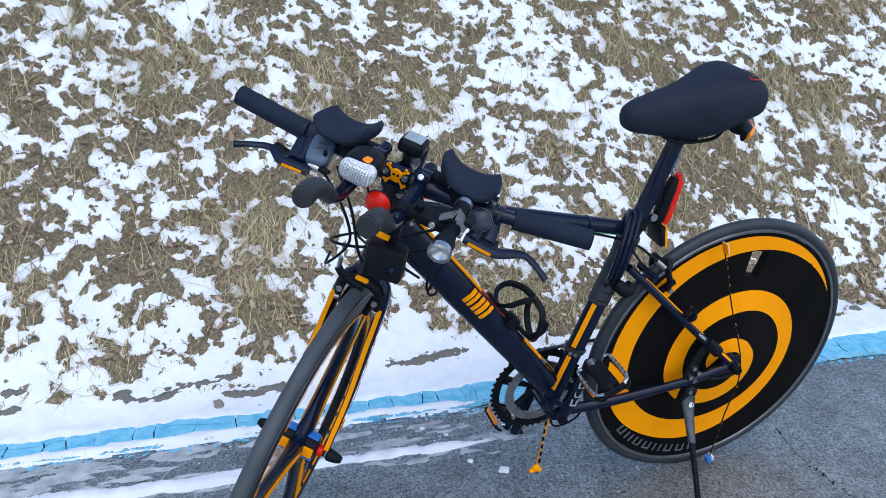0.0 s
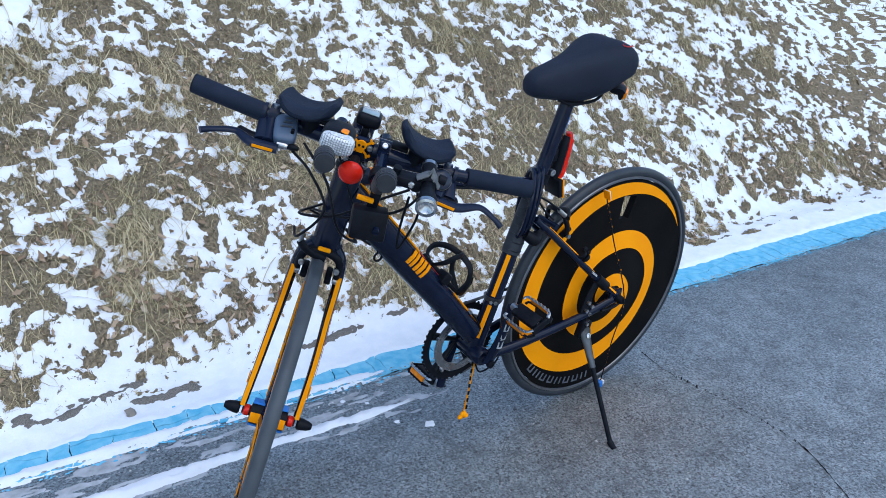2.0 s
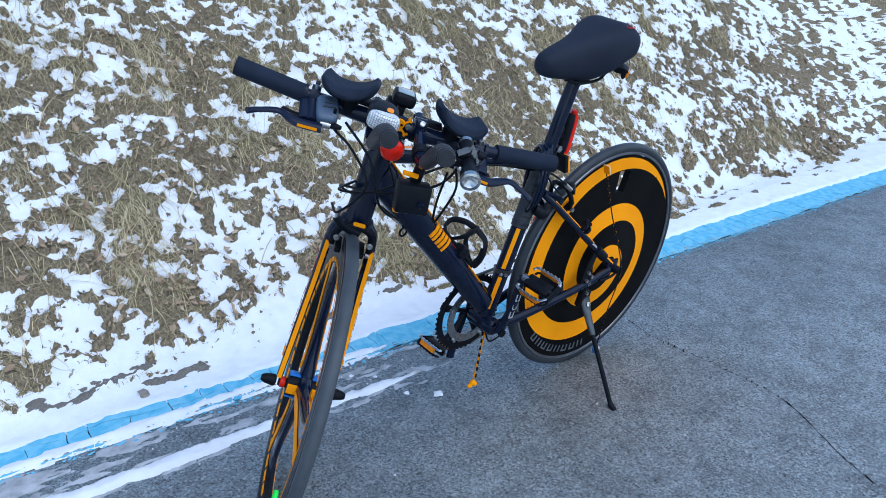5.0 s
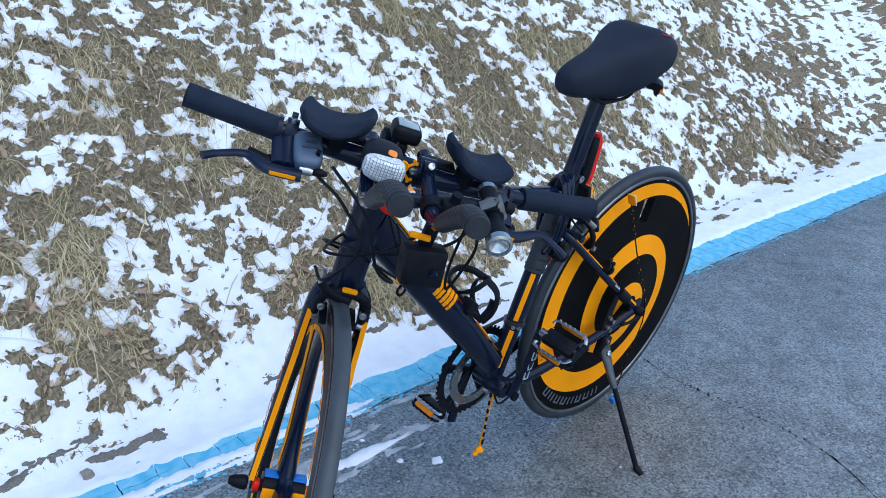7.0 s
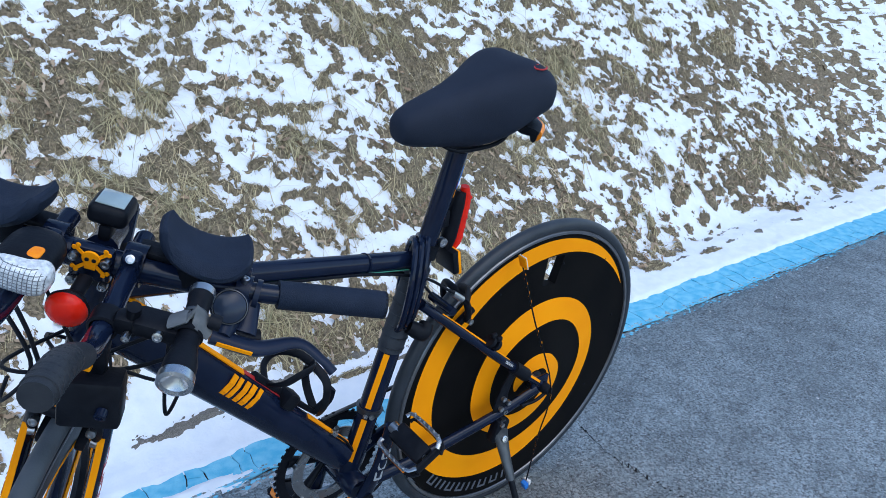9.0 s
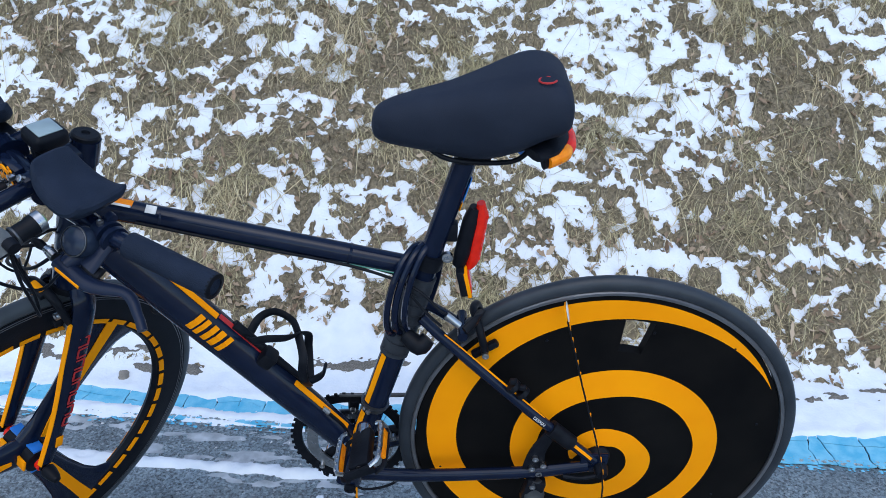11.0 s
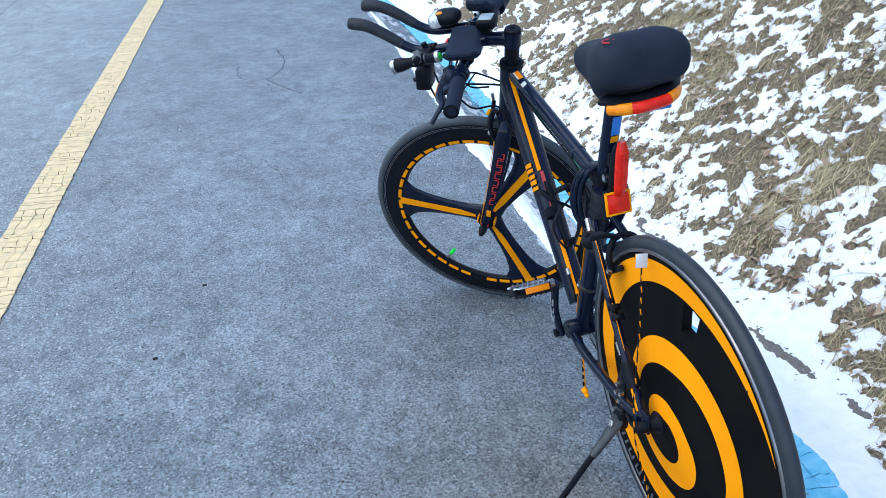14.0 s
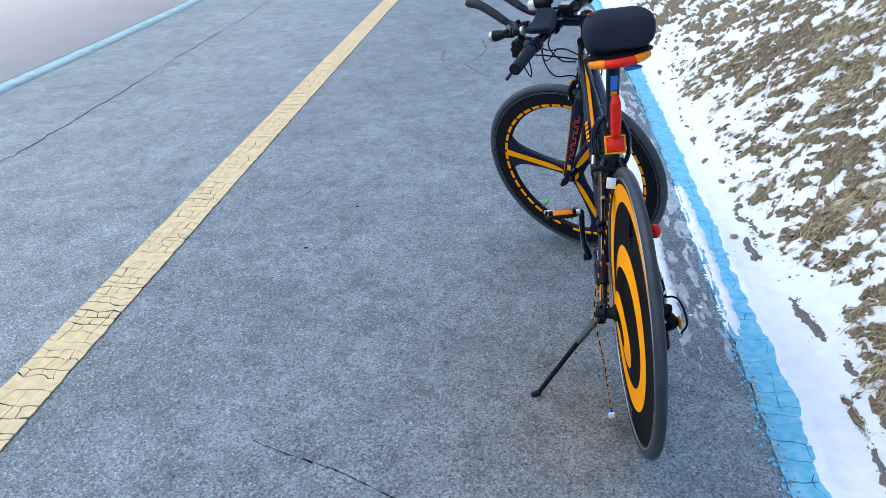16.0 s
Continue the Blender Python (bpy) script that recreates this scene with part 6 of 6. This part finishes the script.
def blades(name, label, n, seed, x0, x1, y0, y1, long, wide, mat, least=0.02, rise=0.75, sway=0.12, keep=0.85, heaps=0.0):
    r, x, y, f = strewn(n, seed, x0, x1, y0, y1, least)
    if heaps:
        pick = cloud(x / 0.21, y / 0.15, 57, 2) > heaps + 0.12 * r.randn(len(x))
        x, y, f = x[pick], y[pick], f[pick]
    if x1 > 5:
        far = (np.abs(x) > 2.85) | (y > 1.72)
        x, y, f = x[far], y[far], f[far]
    n = len(x)
    # stalks of one tuft lean alike: outwards from it and down the bank
    way = 2 * math.pi * lattice(x * 9, y * 9, 81) + r.normal(0, 1.9, n)
    down = r.uniform(0, 1, n) ** 0.7
    dx, dy = 1.25 * np.cos(way), np.sin(way) - 0.12 * down
    k = np.hypot(dx, dy)
    dx, dy = dx / k, dy / k
    high = np.clip((y - 0.3 - foot(x)) / 0.7, 0, 1)
    ln = long * r.uniform(0.35, 1.35, n) * (0.65 + 0.35 * np.clip(f, 0, 1) + 0.45 * high)
    # stalks keep mostly to their tuft
    over = tufts(x + dx * ln * 0.8, y + dy * ln * 0.8) < -0.05
    ln = np.where(over & (r.rand(n) < keep), ln * 0.4, ln)
    side = ln * r.normal(0, sway, n)
    z0 = soil_height(x, y) - 0.003
    lift = 0.7 * (rise * r.rand(n)) ** 1.6 * (0.5 + 0.5 * high)
    px, py = -dy, dx
    half = wide * r.uniform(0.6, 1.3, n)
    verts = []
    steps = ((0.0, 1.0), (0.55, 0.8), (1.0, 0.15)) if long < 0.12 else ((0.0, 1.0), (0.25, 1.0), (0.5, 0.9), (0.75, 0.8), (1.0, 0.3))
    for s, w in steps:
        hx, hy = x + dx * ln * s + px * side * s * s, y + dy * ln * s + py * side * s * s
        arch = ln * lift * (s - 0.75 * s * s) * 1.6
        ground = soil_height(hx, hy)
        hz = np.maximum(z0 * (1 - s) + ground * s + arch, ground + 0.001 + 0.006 * s * r.rand(n))
        for q in (-1, 1):
            verts.append(np.stack([hx + px * half * w * q, hy + py * half * w * q + bend(hx), hz], 1))
    v = np.stack(verts, 1).reshape(-1, 3)
    i = np.arange(n)[:, None] * 2 * len(steps)
    faces = np.concatenate([i + 2 * k + np.array([[0, 1, 3, 2]]) for k in range(len(steps) - 1)])
    ob = sheet(name, v, faces, mat)
    tagged(ob, label, "grass", kind="stuff")


blades("matted_grass", "grey-brown matted dead grass on the bank", 230000, 1, -2.9, 2.9, 0.2, 1.75, 0.014, 0.0010, MATTED, 0.06, 1.6, 0.3)
blades("dry_grass", "straw-coloured dry grass lying tangled on the bank", 85000, 4, -2.9, 2.9, 0.2, 1.75, 0.050, 0.0010, STRAW, 0.14, 0.9, 0.35, 0.92, -0.15)
blades("matted_grass", "brown matted dead grass further along the bank", 120000, 2, -11, 8, 0.25, 3.4, 0.022, 0.0020, MATTED, 0.06, 1.5)
blades("dry_grass", "straw-coloured dry grass further along the bank", 60000, 5, -11, 8, 0.25, 3.4, 0.055, 0.0016, STRAW, 0.10, 1.0, 0.35, 0.8, -0.10)
blades("straw_tuft", "tangled tufts of long pale straw on the bank", 110000, 6, -2.9, 2.9, 0.3, 1.75, 0.085, 0.0012, STRAW, 0.08, 1.0, 0.5, 0.75, 0.22)
blades("long_straw", "long pale stalks lying over the snow", 2400, 3, -2.9, 2.9, 0.36, 1.9, 0.17, 0.0012, STRAW, -0.1, 0.45, 0.4, 0.5)


def dead_leaves(n, seed):
    r, x, y, f = strewn(n, seed, -3.6, 3.4, 0.24, 1.9, -0.1)
    heap = cloud(x / 0.16, y / 0.12, 91, 3) + 0.35 * r.randn(len(x))
    low = (heap > 0.15) & (r.rand(len(x)) < np.clip(1.3 - y * 0.7, 0.2, 1))
    x, y = x[low], y[low]
    n = len(x)
    z = np.maximum(soil_height(x, y), snow_height(x, y)) + 0.003 + 0.010 * r.rand(n)
    size = 0.004 + 0.010 * r.rand(n) ** 1.6
    a = r.uniform(0, 2 * math.pi, n)
    u = np.stack([np.cos(a), np.sin(a), 0.55 * np.sin(a) + r.normal(0, 0.4, n)], 1)
    w = np.stack([-np.sin(a), np.cos(a), 0.55 * np.cos(a) + r.normal(0, 0.4, n)], 1)
    nrm = np.cross(u, w)
    c = np.stack([x, y + bend(x), z], 1)
    curl = r.uniform(-0.2, 0.7, n)[:, None]
    slim = r.uniform(0.45, 0.9, n)[:, None]
    verts = []
    # pointed, slightly lobed outline about a mid rib
    for p, q, h in ((-1.2, 0, 0), (-0.75, -0.5, 0.7), (-0.3, -0.4, 0.4), (0.1, -0.75, 1.1), (0.5, -0.4, 0.5), (1.35, 0.1, 0.4), (0.6, 0.45, 0.6), (0.15, 0.8, 1.2), (-0.3, 0.42, 0.4), (-0.8, 0.55, 0.8), (0.0, 0, 0)):
        verts.append(c + size[:, None] * (p * u + q * slim * w + h * curl * nrm))
    v = np.stack(verts, 1).reshape(-1, 3)
    i = np.arange(n)[:, None] * 11
    f = np.concatenate([i + np.array([(k, (k + 1) % 10, 10)]) for k in range(10)])
    tagged(sheet("dead_leaves", v, f, LEAF), "curled tan dead leaves lying on grass and snow", "leaves", kind="stuff")


dead_leaves(44000, 7)


def crumbs(n, seed):
    """Dark crumbs of earth strewn over the snow of the bank."""
    r = np.random.RandomState(seed)
    x, y = r.uniform(-3.2, 3.0, n), r.uniform(0.17, 1.6, n)
    f = tufts(x, y)
    keep = (f < 0.1) & (f > -0.6 + 0.55 * r.rand(n) ** 0.6)
    x, y = x[keep], y[keep]
    n = len(x)
    z = snow_height(x, y) + 0.001
    s = 0.0014 + 0.0055 * r.rand(n) ** 4
    c = np.stack([x, y + bend(x), z], 1)
    v = np.stack([c + s[:, None] * (np.array(b) + 0.35 * r.randn(n, 3)) * (1.4, 1.0, 0.7) for b in ((1, 0, 0), (-0.5, 0.87, 0), (-0.5, -0.87, 0), (0, 0, 1))], 1)
    i = np.arange(n)[:, None] * 4
    f = np.concatenate([i + np.array([a]) for a in ((0, 1, 3), (1, 2, 3), (2, 0, 3))])
    tagged(sheet("earth_crumbs", v.reshape(-1, 3), f, SOIL), "dark crumbs of earth strewn on the snow", "earth", kind="stuff")


crumbs(80000, 17)
